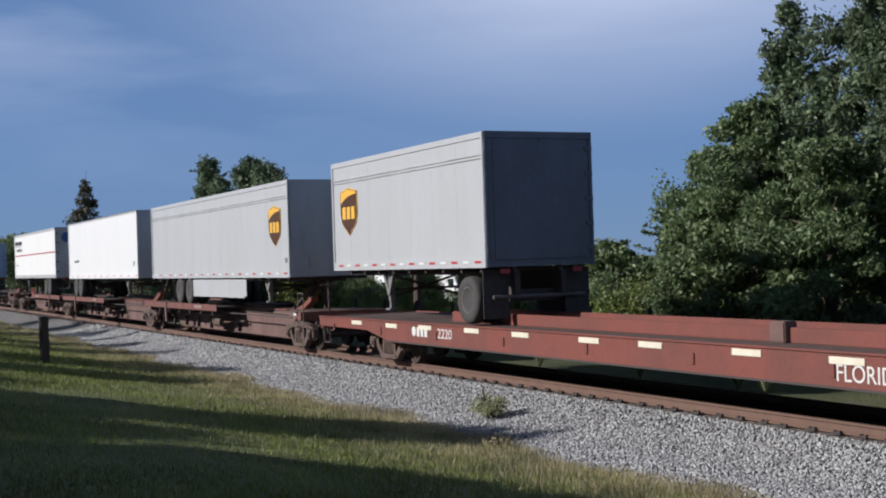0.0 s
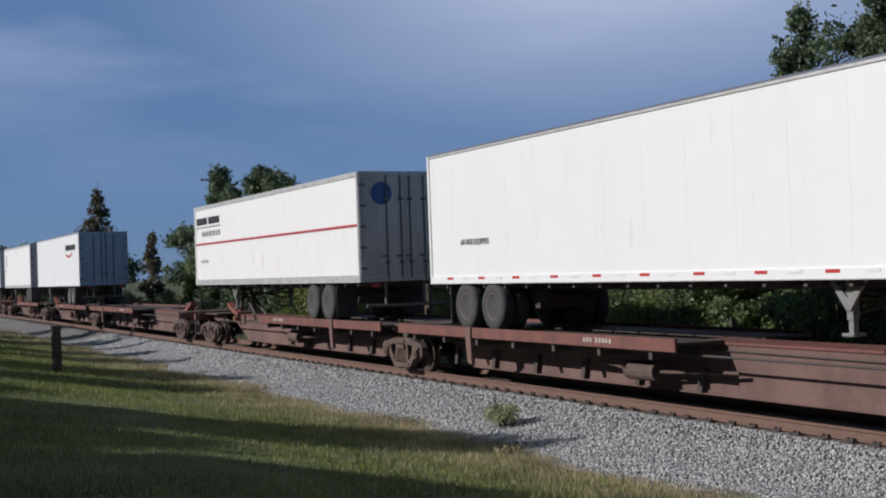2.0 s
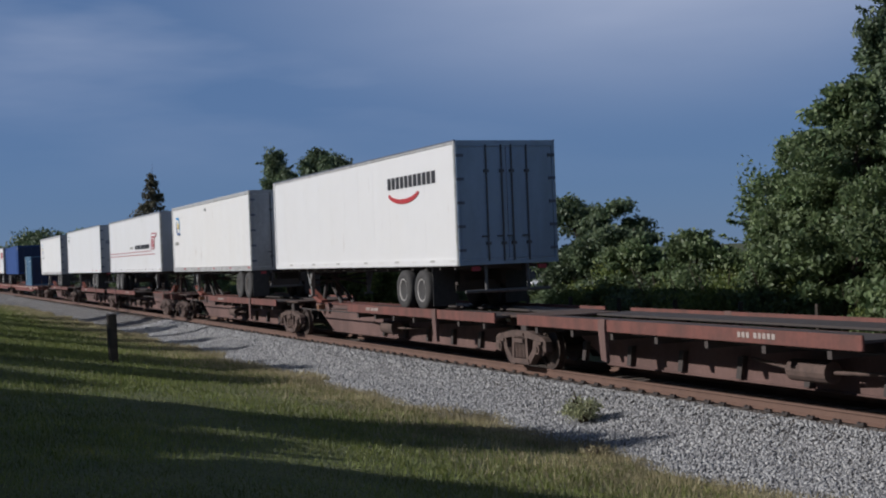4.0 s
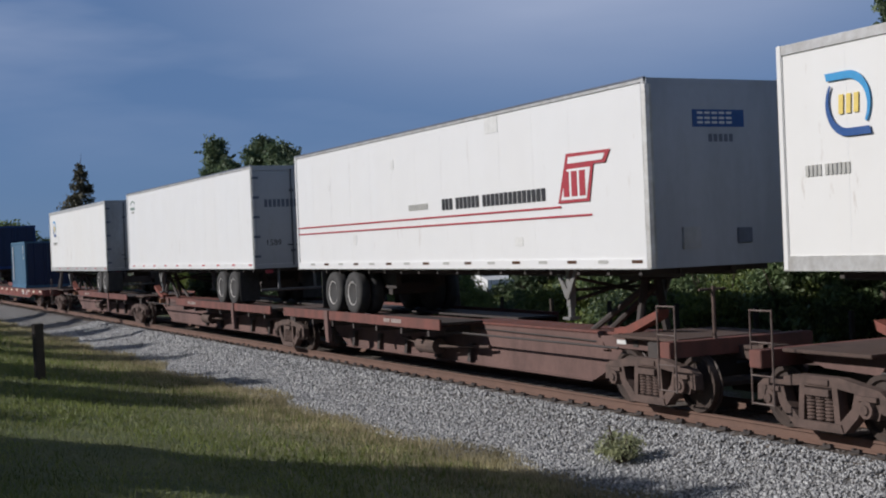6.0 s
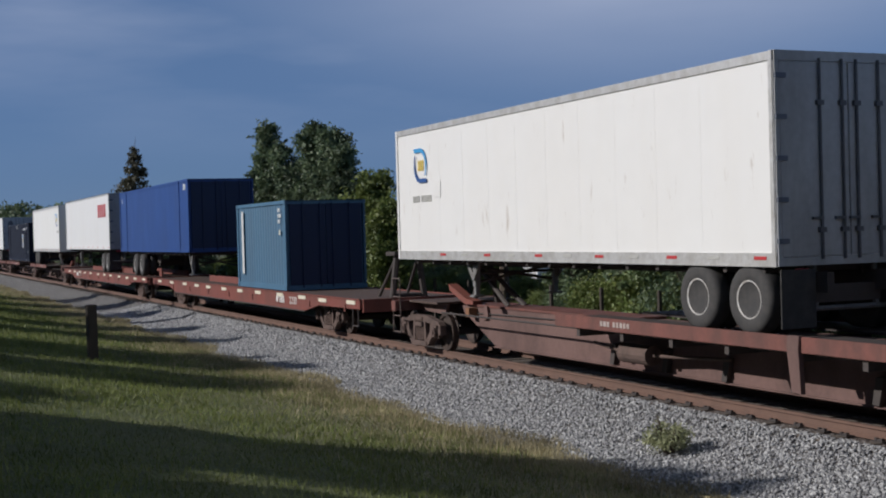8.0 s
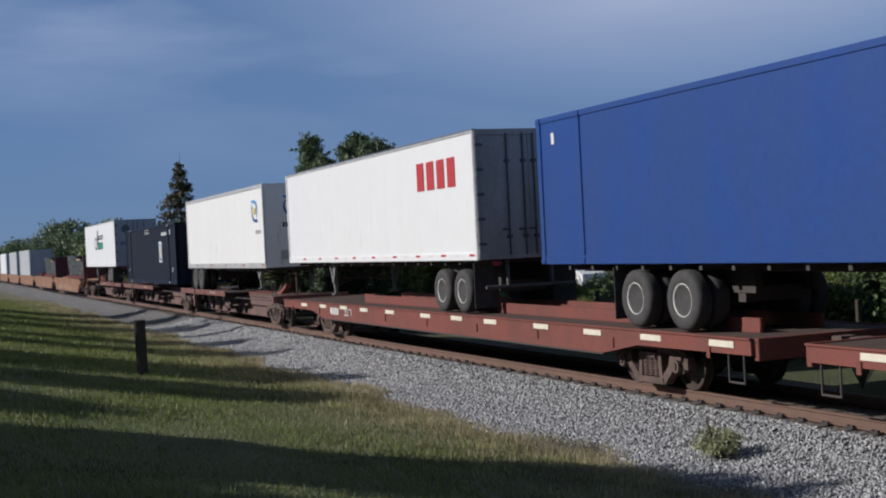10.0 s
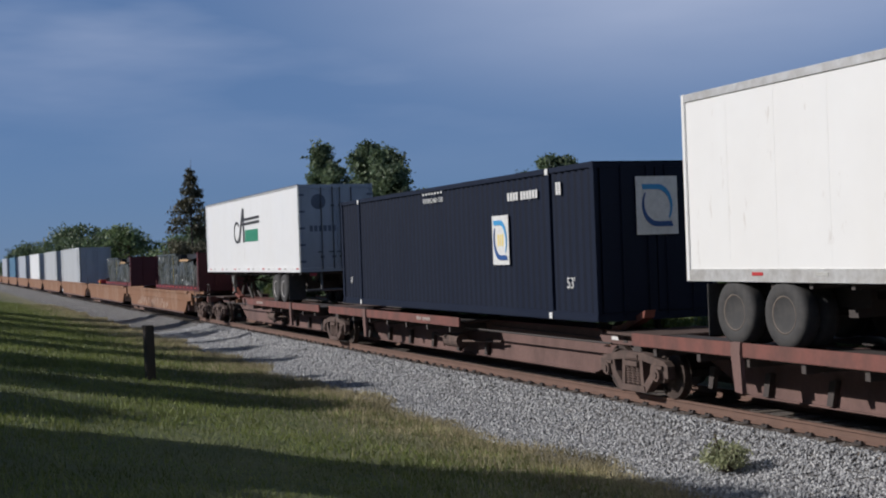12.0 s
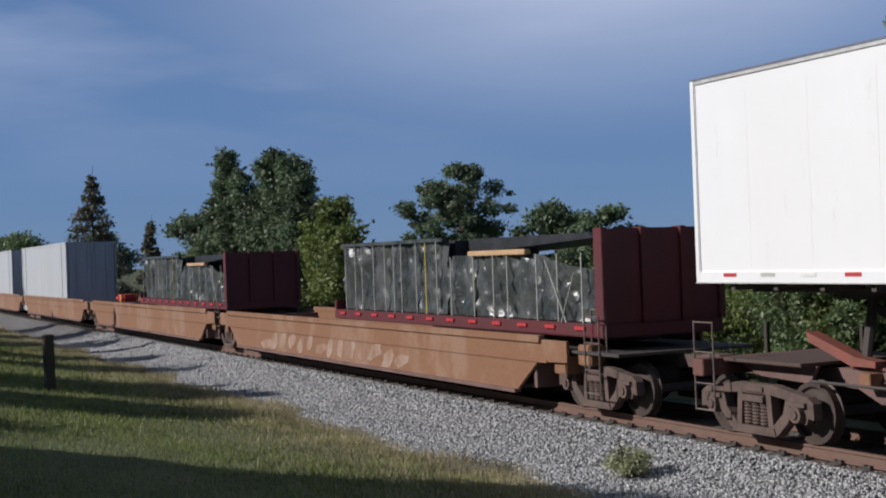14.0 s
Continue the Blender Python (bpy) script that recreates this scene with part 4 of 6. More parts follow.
def trailer(X, L, zb, zt, nose_right, skin, end_skin, label, rail=None, tape=None, tandem=True, deck=1.11, leg_at=2.9, axle_gap=1.25, chassis_only=False, legs=True, group="road trailers", tape_gap=1.05, wheel_back=2.2, rim_mat=None, skirt=False, rods_n=4):
    """A box trailer from its right end (x = 0) to x = -L, on a deck at height deck."""
    rail, rim_mat = rail or ALU, rim_mat or RIM
    tr = thing("box_trailer" if not chassis_only else "container_chassis", label, "trailer", group, pose(X, TRACK, 0))

    def fx(u):   # u metres from the nose
        return -u if nose_right else -L + u
    W = 1.29
    if not chassis_only:
        part("body", soft_box(-L + 0.02, -0.02, -W, W, zb + 0.02, zt - 0.03, 0.015), skin, tr)
        part("roof", soft_box(-L, 0.0, -W - 0.006, W + 0.006, zt - 0.05, zt, 0.02), rail, tr)
        seam = kept("seam_%.1f" % (zt - zb), lambda: boxes((-0.004, 0.004, -0.0006, 0.0006, 0.2, zt - zb - 0.2)), skin)
        for s in (-1, 1):
            y = s * (W + 0.008)
            slim = skin is WHITE
            part("top_rail", soft_box(-L, 0.0, y - 0.014, y + 0.014, zt - (0.07 if slim else 0.135), zt - 0.01, 0.006), rail, tr, "worn metal top rail")
            part("bottom_rail", soft_box(-L, 0.0, y - 0.016, y + 0.016, zb, zb + (0.16 if slim else 0.19), 0.006), skin if slim else rail, tr, "painted bottom rail" if slim else "worn metal bottom rail")
            if skin is WHITE:
                part("roof_edge", boxes((-L, 0.0, y - 0.022, y + 0.022, zt - 0.014, zt + 0.014)), DARKEND, tr, "dark roof edge strip")
            part("bottom_flange", boxes((-L, 0.0, y - 0.024, y + 0.024, zb - 0.006, zb + 0.012)), rail, tr)
            for x in (-0.05, -L + 0.05):
                part("corner_post", soft_box(x - 0.05, x + 0.05, y - 0.02, y + 0.02, zb, zt, 0.012), rail if x == -0.05 else skin, tr)
        for i in range(1, int(L / 1.22)):
            part("panel_seam", seam, skin, tr, at=pose(-L + 1.22 * i, -W - 0.001, zb))
        # on white and cream bodies a greyer end skin holds that end's shade
        e = 0.0
        if nose_right:
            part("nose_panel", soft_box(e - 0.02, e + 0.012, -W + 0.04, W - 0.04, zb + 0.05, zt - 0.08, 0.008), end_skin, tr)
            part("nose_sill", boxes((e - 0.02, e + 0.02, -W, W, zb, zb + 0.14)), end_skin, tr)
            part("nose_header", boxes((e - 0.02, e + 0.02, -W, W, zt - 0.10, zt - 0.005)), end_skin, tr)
            part("document_box", soft_box(e, e + 0.05, -0.72, -0.38, zb + 0.28, zb + 0.62, 0.01), DOOR, tr)
            part("air_coupling", soft_box(e, e + 0.05, 0.34, 0.62, zb + 0.34, zb + 0.58, 0.01), DARKEND, tr)
        else:
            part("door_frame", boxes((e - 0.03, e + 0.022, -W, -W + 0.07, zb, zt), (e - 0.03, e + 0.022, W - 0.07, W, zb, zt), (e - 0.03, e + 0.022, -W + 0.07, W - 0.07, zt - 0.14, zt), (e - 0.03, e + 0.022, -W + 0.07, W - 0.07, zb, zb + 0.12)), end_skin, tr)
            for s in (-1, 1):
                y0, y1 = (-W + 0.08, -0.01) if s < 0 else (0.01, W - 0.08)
                d = part("door", soft_box(e - 0.02, e + 0.012, y0, y1, zb + 0.13, zt - 0.15, 0.006), end_skin, tr, "swing door at the rear")
                for k in range(rods_n // 2):
                    y = s * (0.13 + 0.40 * k)
                    part("lock_rod", rods(((e + 0.04, y, zb + 0.08), (e + 0.04, y, zt - 0.10), 0.022)), LOCKROD, d)
                    for z in (zb + 0.495, zt - 0.72):
                        part("rod_keeper", kept("rod_keeper", lambda: boxes((0.01, 0.065, -0.06, 0.06, -0.035, 0.035)), LOCKROD), LOCKROD, d, at=pose(e, y, z))
                    part("rod_handle", kept("rod_handle", lambda: boxes((0.01, 0.06, -0.16, 0.02, -0.02, 0.02)), LOCKROD), LOCKROD, d, at=pose(e, y, zb + 0.66))
                for k in range(5):
                    z = zb + 0.35 + (zt - zb - 0.7) * k / 4
                    part("hinge", kept("hinge", lambda: boxes((0.005, 0.045, -0.09, 0.09, -0.035, 0.035)), DARKEND), DARKEND, d, at=pose(e, s * (W - 0.09), z))
            part("bumper", rods(((e - 0.12, -1.1, zb - 0.62), (e - 0.12, 1.1, zb - 0.62), 0.04), ((e - 0.12, -0.55, zb - 0.62), (e - 0.15, -0.55, zb), 0.045), ((e - 0.12, 0.55, zb - 0.62), (e - 0.15, 0.55, zb), 0.045)), BUMPER, tr, "steel rear underride bumper")
            for s in (-1, 1):
                part("tail_lamp", soft_box(e - 0.05, e + 0.02, s * 0.87 - 0.11, s * 0.87 + 0.11, zb - 0.14, zb - 0.04, 0.01), REDSTRIPE, tr)
        if tape:
            for i in range(int((L - 0.3) / tape_gap)):
                x = -0.35 - tape_gap * i
                mat = tape[i % len(tape)]
                part("reflector", kept("reflector_" + mat.name, lambda: boxes((-0.14, 0.14, -0.004, 0.004, -0.025, 0.025)), mat), mat, tr, at=pose(x, -W - 0.027, zb + 0.115))
    # chassis beams under the floor
    bm = bmesh.new()
    for s in (-1, 1):
        box(bm, -L + 0.3, -0.3, s * 0.5 - 0.04, s * 0.5 + 0.04, zb - 0.16, zb - 0.02)
    for i in range(int(L / 0.9)):
        x = -0.4 - 0.9 * i
        box(bm, x - 0.04, x + 0.04, -W + 0.06, W - 0.06, zb - 0.10, zb - 0.015)
    part("underframe", bm, BLACK, tr)
    # axles
    zc = deck + 0.505
    us = (L - wheel_back - axle_gap, L - wheel_back) if tandem else (L - wheel_back,)
    for u in us:
        x = fx(u)
        for s in (-1, 1):
            road_wheel(tr, x, zc, s, rim_mat)
        part("axle", rods(((x, -1.1, zc), (x, 1.1, zc), 0.065)), BLACK, tr)
    a, b = fx(us[0] - 1.1), fx(us[-1] + 0.9)
    a, b = min(a, b), max(a, b)
    part("suspension", boxes((a, b, -0.62, -0.5, zc + 0.1, zb - 0.1), (a, b, 0.5, 0.62, zc + 0.1, zb - 0.1), (a + 0.3, a + 0.5, -0.6, 0.6, zc - 0.05, zc + 0.2), (b - 0.5, b - 0.3, -0.6, 0.6, zc - 0.05, zc + 0.2)), BLACK, tr)
    x = fx(us[-1] + 0.72)
    for s in (-1, 1):
        part("mud_flap", soft_box(x - 0.012, x + 0.012, s * 0.98 - 0.3, s * 0.98 + 0.3, deck + 0.12, zb - 0.05, 0.004), RUBBER, tr)
    if legs:
        x = fx(leg_at)
        for s in (-1, 1):
            lg = part("landing_leg", boxes((x - 0.06, x + 0.06, s * 0.95 - 0.06, s * 0.95 + 0.06, deck + 0.42, zb), (x - 0.045, x + 0.045, s * 0.95 - 0.045, s * 0.95 + 0.045, deck + 0.24, deck + 0.42)), STEEL, tr)
            part("leg_foot", soft_box(x - 0.12, x + 0.12, s * 0.95 - 0.12, s * 0.95 + 0.12, deck + 0.19, deck + 0.24, 0.01), STEEL, lg)
            part("leg_brace", plate([(x - 0.36, zb - 0.02), (x - 0.04, deck + 0.55), (x + 0.04, deck + 0.55), (x + 0.36, zb - 0.02), (x + 0.28, zb - 0.02), (x, deck + 0.72), (x - 0.28, zb - 0.02)], s * 1.02 - 0.02, s * 1.02 + 0.02), STEEL, lg)
        part("cross_brace", rods(((x, -0.95, deck + 0.5), (x, 0.95, zb - 0.15), 0.03), ((x, 0.95, deck + 0.5), (x, -0.95, zb - 0.15), 0.03), ((x, -0.95, deck + 0.7), (x, 0.95, deck + 0.7), 0.03)), BLACK, tr)
    if skirt:
        a, b = fx(4.35), fx(10.75)
        a, b = min(a, b), max(a, b)
        part("side_skirt", plate([(a, zb - 0.06), (a, zb - 0.66), (b - 0.3, zb - 0.66), (b, zb - 0.56), (b, zb - 0.06)], -W + 0.02, -W + 0.05), PALE, tr, "pale grey side skirt panel")
    return tr


# ---------------------------------------------------------------- containers and loads
def corrugated(x0, x1, z0, z1, y, pitch=0.28, depth=0.036, sign=-1):
    """A trapezoid-ribbed wall in the x, z plane."""
    bm = bmesh.new()
    pts = []
    x = x0
    while x < x1 - pitch:
        pts += [(x, 0), (x + pitch * 0.30, 0), (x + pitch * 0.5, depth), (x + pitch * 0.80, depth)]
        x += pitch
    pts += [(x, 0), (x1, 0)]
    lo = [bm.verts.new((a, y + sign * (-d), z0)) for a, d in pts]
    hi = [bm.verts.new((a, y + sign * (-d), z1)) for a, d in pts]
    for i in range(len(pts) - 1):
        bm.faces.new((lo[i], lo[i + 1], hi[i + 1], hi[i]))
    return bm


def container(X, L, z0, z1, skin, label, posts=(), ribbed=True, group="containers", wide=1.25, doors=None):
    """A shipping container from its right end (x = 0) to x = -L."""
    c = thing("shipping_container", label, "container", group, pose(X, TRACK, 0))
    W, doors = wide, doors or skin
    part("core", boxes((-L + 0.06, -0.06, -W + 0.06, W - 0.06, z0 + 0.12, z1 - 0.02)), skin, c)
    for s in (-1, 1):
        if ribbed:
            part("side_wall", corrugated(-L + 0.12, -0.12, z0 + 0.16, z1 - 0.10, s * W, sign=s), skin, c, "ribbed steel side wall")
        else:
            part("side_wall", boxes((-L + 0.05, -0.05, s * W - 0.01, s * W + 0.002, z0 + 0.16, z1 - 0.1)), skin, c)
        part("top_rail", soft_box(-L, 0, s * W - 0.03, s * W + 0.03, z1 - 0.11, z1, 0.008), skin, c)
        part("bottom_rail", soft_box(-L, 0, s * W - 0.03, s * W + 0.03, z0, z0 + 0.17, 0.008), skin, c)
        for x in (0, -L) + tuple(posts):
            x = min(max(x, -L + 0.08), -0.08)
            part("post", soft_box(x - 0.08, x + 0.08, s * W - 0.035, s * W + 0.035, z0, z1, 0.008), skin, c)
            for z in (z0 + 0.07, z1 - 0.07):
                part("corner_casting", kept("corner_casting_" + skin.name, lambda: soft_box(-0.09, 0.09, -0.06, 0.06, -0.06, 0.06, 0.01), skin), skin, c, at=pose(x, s * W - s * 0.012, z))
    for s in (-1, 1):
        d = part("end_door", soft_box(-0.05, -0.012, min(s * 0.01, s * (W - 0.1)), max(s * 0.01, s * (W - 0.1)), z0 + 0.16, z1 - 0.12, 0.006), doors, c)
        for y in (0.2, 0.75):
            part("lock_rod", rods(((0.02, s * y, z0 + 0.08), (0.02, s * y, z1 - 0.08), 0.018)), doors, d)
    part("end_sill", boxes((-0.06, 0.0, -W + 0.04, W - 0.04, z0, z0 + 0.15)), skin, c)
    part("end_header", boxes((-0.06, 0.0, -W + 0.04, W - 0.04, z1 - 0.12, z1 - 0.003)), skin, c)
    part("roof", boxes((-L, 0, -W, W, z1 - 0.03, z1 - 0.005)), skin, c)
    return c


def swoosh_emblem(parent, x, z, h, panel=False, wide=0.80):
    """Round emblem of two blue hooks about a yellow patch, plain shapes."""
    w = h * wide
    y = -1.312
    if panel:
        part("emblem_panel", plate([(x - w * 0.62, z - h * 0.62), (x + w * 0.62, z - h * 0.62), (x + w * 0.62, z + h * 0.62), (x - w * 0.62, z + h * 0.62)], y + 0.004, y + 0.012), WHITETAPE, parent, "white emblem panel")
    for k in (-0.17, 0.0, 0.17):
        part("emblem_bar", plate([(x + w * (k - 0.055), z - h * 0.15), (x + w * (k + 0.045), z - h * 0.15), (x + w * (k + 0.065), z + h * 0.15), (x + w * (k - 0.035), z + h * 0.15)], y, y + 0.007), YELLOW, parent, "pale yellow bar")
    part("emblem", hook_shape(x, z, w, h, True, y - 0.013), BLUE, parent, "dark blue hook")
    part("emblem", hook_shape(x, z, w, h, False, y - 0.010), SKYBLUE, parent, "light blue hook")


def shield_emblem(parent, x, z, h):
    """Brown and gold shield, plain shapes."""
    w, y = h * 0.92, -1.314

    def outline(k):
        return [(x - k * w / 2, z + h * 0.42 * k), (x - k * w / 2, z - h * 0.05), (x - k * w * 0.42, z - h * 0.25 * k), (x, z - h / 2 * k), (x + k * w * 0.42, z - h * 0.25 * k), (x + k * w / 2, z - h * 0.05), (x + k * w / 2, z + h * 0.42 * k), (x, z + h * 0.50 * k)]
    part("emblem", plate(outline(1.0), y + 0.002, y + 0.010), GOLD, parent, "golden shield border")
    part("emblem", plate(outline(0.965), y - 0.003, y + 0.006), SHIELD, parent, "dark brown shield")
    part("emblem", plate([(x - w * 0.45, z + h * 0.40), (x - w * 0.45, z + h * 0.17), (x - w * 0.2, z + h * 0.27), (x + w * 0.1, z + h * 0.335), (x + w * 0.45, z + h * 0.36), (x + w * 0.45, z + h * 0.40), (x, z + h * 0.47)], y - 0.007, y), GOLD, parent)
    for k in (-0.27, 0.0, 0.27):
        part("emblem_bar", boxes((x + k * w - w * 0.10, x + k * w + w * 0.10, y - 0.007, y, z - h * 0.16, z + h * 0.10)), GOLD, parent)


def tarped_load(X, label):
    """A flat rack with a wine-red end wall and a load lashed under tarpaulin."""
    rack = thing("flat_rack", "dark red flat rack with a tall end wall", "flat rack", "flat racks", pose(X, TRACK, 0))
    part("rack_base", soft_box(-12.3, 0, -1.22, 1.22, 1.27, 1.50, 0.02), WINE, rack)
    for i in range(12):
        part("lashing_ring", kept("lashing_ring", lambda: boxes((-0.16, 0.16, -0.02, 0.02, -0.03, 0.03)), REDTAPE), REDTAPE, rack, at=pose(-0.7 - i, -1.235, 1.42))
    wall = part("end_wall", soft_box(-0.16, 0.0, -1.22, 1.22, 1.5, 3.08, 0.02), WINE, rack, "wine red steel end wall")
    for y in (-1.18, -0.4, 0.4, 1.18):
        part("wall_post", soft_box(-0.2, 0.06, y - 0.06, y + 0.06, 1.5, 3.1, 0.01), WINE, wall)
    part("end_wall", soft_box(-12.3, -12.16, -1.22, 1.22, 1.5, 1.72, 0.02), WINE, rack)
    load = thing("tarped_load", label, "cargo", "tarped loads", pose(X, TRACK, 0))
    rng = np.random.default_rng(int(-X))
    # tall rear half, lower front half
    for x0, x1, z1, y0 in ((-12.0, -6.05, 3.05, -1.12), (-6.0, -0.4, 2.72, -1.14)):
        nx, nz = 90, 26
        bm = bmesh.new()
        grid = []
        for j in range(nz + 1):
            row = []
            for i in range(nx + 1):
                x, z = x0 + (x1 - x0) * i / nx, 1.52 + (z1 - 1.52) * j / nz
                sag = 0.0
                if z1 < 3:
                    sag = 0.34 * max(0.0, (x - (x1 - 2.2)) / 2.2) * (j / nz)
                d = 0.13 * noise.noise((x * 1.7, z * 0.9, x0)) + 0.09 * abs(noise.noise((x * 4.6 + z * 3.1, z * 1.4 - x * 0.6, x0 + 5.0))) + 0.07 * abs(noise.noise((x * 3.1 - z * 2.2, z * 2.0 + x, x0 + 2.0))) + 0.06 * noise.noise((x * 6.0 + z * 1.5, z * 1.2, 4.0)) + 0.05 * abs(math.sin(x * 3.3)) + 0.02 * noise.noise((x * 13.0, z * 3.0, 8.0))
                row.append(bm.verts.new((x, y0 + d, z - sag)))
            grid.append(row)
        for j in range(nz):
            for i in range(nx):
                bm.faces.new((grid[j][i], grid[j][i + 1], grid[j + 1][i + 1], grid[j + 1][i]))
        part("tarpaulin_side", bm, TARP, load, "creased grey-green tarpaulin", smooth=True)
        part("load_block", boxes((x0 + 0.02, x1 - 0.02, y0 + 0.24, 1.1, 1.5, z1 - (0.36 if z1 < 3 else 0.02))), TARPTOP, load)
        n = 10 if z1 > 3 else 7
        for i in range(n):
            x = x0 + (x1 - x0) * (i + 0.2 + 0.5 * rng.random()) / n
            part("strap", boxes((x - 0.013, x + 0.013, y0 - 0.035, y0 - 0.02, 1.46, z1 - 0.02)), YSTRAP if (i == 8 and z1 > 3) else STRAP, load)
    part("edge_batten", soft_box(-11.9, -6.1, -1.17, -1.06, 3.02, 3.10, 0.01), TARP, load, "pale edge batten")
    part("slack_strap", rods(((-1.9, -1.19, 2.6), (-1.2, -1.2, 1.5), 0.014), ((-0.9, -1.2, 2.35), (-1.35, -1.21, 1.5), 0.014)), STRAP, load, "slanting pale straps")
    part("top_batten", soft_box(-4.9, -2.6, -1.2, -1.06, 2.70, 2.80, 0.01), TIMBER, load, "raw timber batten")
    part("top_cover", plate([(-6.0, 3.05), (-1.4, 3.05), (-1.2, 2.95), (-6.0, 2.75)], -0.6, 1.1), TARPTOP, load)
    return rack, load

# ---------------------------------------------------------------- trees and scrub
def leaves_at(centres, radii, count, size, rng, shell=0.55):
    """Leaf quads spread through ellipsoid clumps: centres n x 3, radii n x 3."""
    w = (radii[:, 0] * radii[:, 1]) ** 0.9
    which = rng.choice(len(centres), count, p=w / w.sum())
    d = rng.normal(size=(count, 3))
    d /= np.linalg.norm(d, axis=1)[:, None]
    r = shell + (1 - shell) * rng.random(count) ** 0.5
    r *= 1 + 0.28 * rng.normal(size=count)
    p = centres[which] + d * radii[which] * r[:, None]
    a = rng.normal(size=(count, 3))
    a /= np.linalg.norm(a, axis=1)[:, None]
    b = np.cross(a, rng.normal(size=(count, 3)))
    b /= np.linalg.norm(b, axis=1)[:, None]
    s = size * (0.5 + 0.8 * rng.random(count))[:, None]
    v = np.stack([p - a * s, p + b * s * 0.45, p + a * s, p - b * s * 0.45], 1)
    v[:, 2, 2] -= 0.25 * s[:, 0]
    return v


def limbs(height, spread, rng, trunk_r, n=9, fork=0.35):
    bm = bmesh.new()
    p = Vector((0, 0, -0.15))
    for i in range(5):
        q = Vector((rng.normal() * 0.12 * i * spread * 0.2, rng.normal() * 0.12 * i * spread * 0.2, height * 0.8 * (i + 1) / 5))
        rod(bm, p, q, trunk_r * (1 - 0.16 * i), 9, trunk_r * (1 - 0.16 * (i + 1)))
        p = q
    for i in range(n):
        z = height * (fork + max(0.1, 0.72 - fork) * rng.random())
        a = rng.random() * 6.28
        tip = Vector((math.cos(a) * spread * 0.6, math.sin(a) * spread * 0.6, z + height * 0.10))
        mid = Vector((tip.x * 0.5, tip.y * 0.5, z + height * 0.05))
        rod(bm, (0, 0, z - 0.1), mid, trunk_r * 0.4, 6, trunk_r * 0.26)
        rod(bm, mid, tip, trunk_r * 0.26, 6, trunk_r * 0.08)
    return bm


def tree(x, y, height, spread, mat, label, seed, count=9000, leaf=0.16, base=0.25, clumps=40, squash=0.5, name="tree", taper=0.0, group="trackside trees", fill=0.33):
    """Trunk with limbs and a crown of leaf clumps; base: the crown's foot as a share of the height; taper: 1 for a spire."""
    rng = np.random.default_rng(seed)
    t = thing(name, label, "tree", group, pose(x, y, lie(y)))
    part("trunk", limbs(height, spread, rng, 0.035 * height ** 0.9 + 0.05, 9, max(0.2, base)), BARK, t)
    c, r = [], []
    for i in range(clumps):
        h = base + (1 - base) * rng.random() ** 0.9
        k = (h - base) / (1 - base)
        wide = spread * ((1 - taper) * math.sqrt(max(0.05, 1 - (2 * k - 0.85) ** 2 * 0.8)) + taper * (1.02 - k))
        a, d = rng.random() * 6.28, math.sqrt(rng.random())
        rad = (fill * spread * (0.34 + 0.95 * rng.random() ** 1.3)) * (1 - 0.65 * taper * k)
        c.append((math.cos(a) * wide * d * 0.85, math.sin(a) * wide * d * 0.85, height * h - rad * 0.3))
        r.append((rad, rad, rad * squash * (1.6 if taper else 1.2)))
    v = leaves_at(np.array(c), np.array(r), count, leaf, rng)
    part("crown", scatter_mesh("crown", v, [(0, 1, 2, 3)], mat), mat, t)
    return t


def vine_tree(x, y, columns, mat, label, seed, count=30000, leaf=0.085, group="trackside trees"):
    """A tree smothered in climbers: ragged upright columns (dx, dy, height, radius) of small leaf clusters with loose shoots."""
    rng = np.random.default_rng(seed)
    t = thing("vine_covered_tree", label, "tree", group, pose(x, y, lie(y)))
    bm = bmesh.new()
    c, r = [], []
    area = sum(h * w for _, _, h, w in columns)
    for dx, dy, h, w in columns:
        rod(bm, (dx * 0.6, dy * 0.6, -0.15), (dx, dy, h * 0.93), 0.05 + 0.012 * h, 8, 0.03)
        n = int(520 * h * w / area)
        for i in range(n):
            k = rng.random() ** 0.85
            a = rng.random() * 6.28
            wide = w * (0.80 + 0.25 * math.sin(7.0 * k + dx * 3) + 0.10 * rng.normal()) * (1.0 - 0.58 * (max(0.0, k - 0.5) / 0.5) ** 1.6)
            d = wide * rng.random() ** 0.45
            rad = (0.16 + 0.30 * rng.random() ** 1.6) * (0.7 + 0.25 * w)
            c.append((dx + math.cos(a) * d, dy + math.sin(a) * d, h * (0.04 + 0.93 * k)))
            r.append((rad, rad, rad * (0.55 + 0.9 * rng.random())))
        for i in range(16):       # loose shoots that stand off the outline
            k = 0.35 + 0.55 * rng.random()
            a = rng.random() * 6.28
            d = w * (1.0 - 0.72 * max(0.0, k - 0.55) / 0.45)
            p = Vector((dx + math.cos(a) * d * 0.6, dy + math.sin(a) * d * 0.6, h * k))
            q = p + Vector((math.cos(a) * (0.4 + 0.5 * rng.random()), math.sin(a) * (0.4 + 0.5 * rng.random()), rng.normal() * 0.2 + 0.25 * k))
            rod(bm, p, q, 0.016, 5, 0.006)
            for m in (0.45, 0.7, 0.9, 1.05):
                o = p.lerp(q, m)
                c.append(tuple(o))
                r.append((0.07, 0.07, 0.07))
    part("trunk", bm, BARK, t)
    v = leaves_at(np.array(c), np.array(r), count, leaf, rng, 0.35)
    v[..., 2] = np.maximum(v[..., 2], 0.02)
    part("crown", scatter_mesh("crown", v, [(0, 1, 2, 3)], mat), mat, t)
    return t


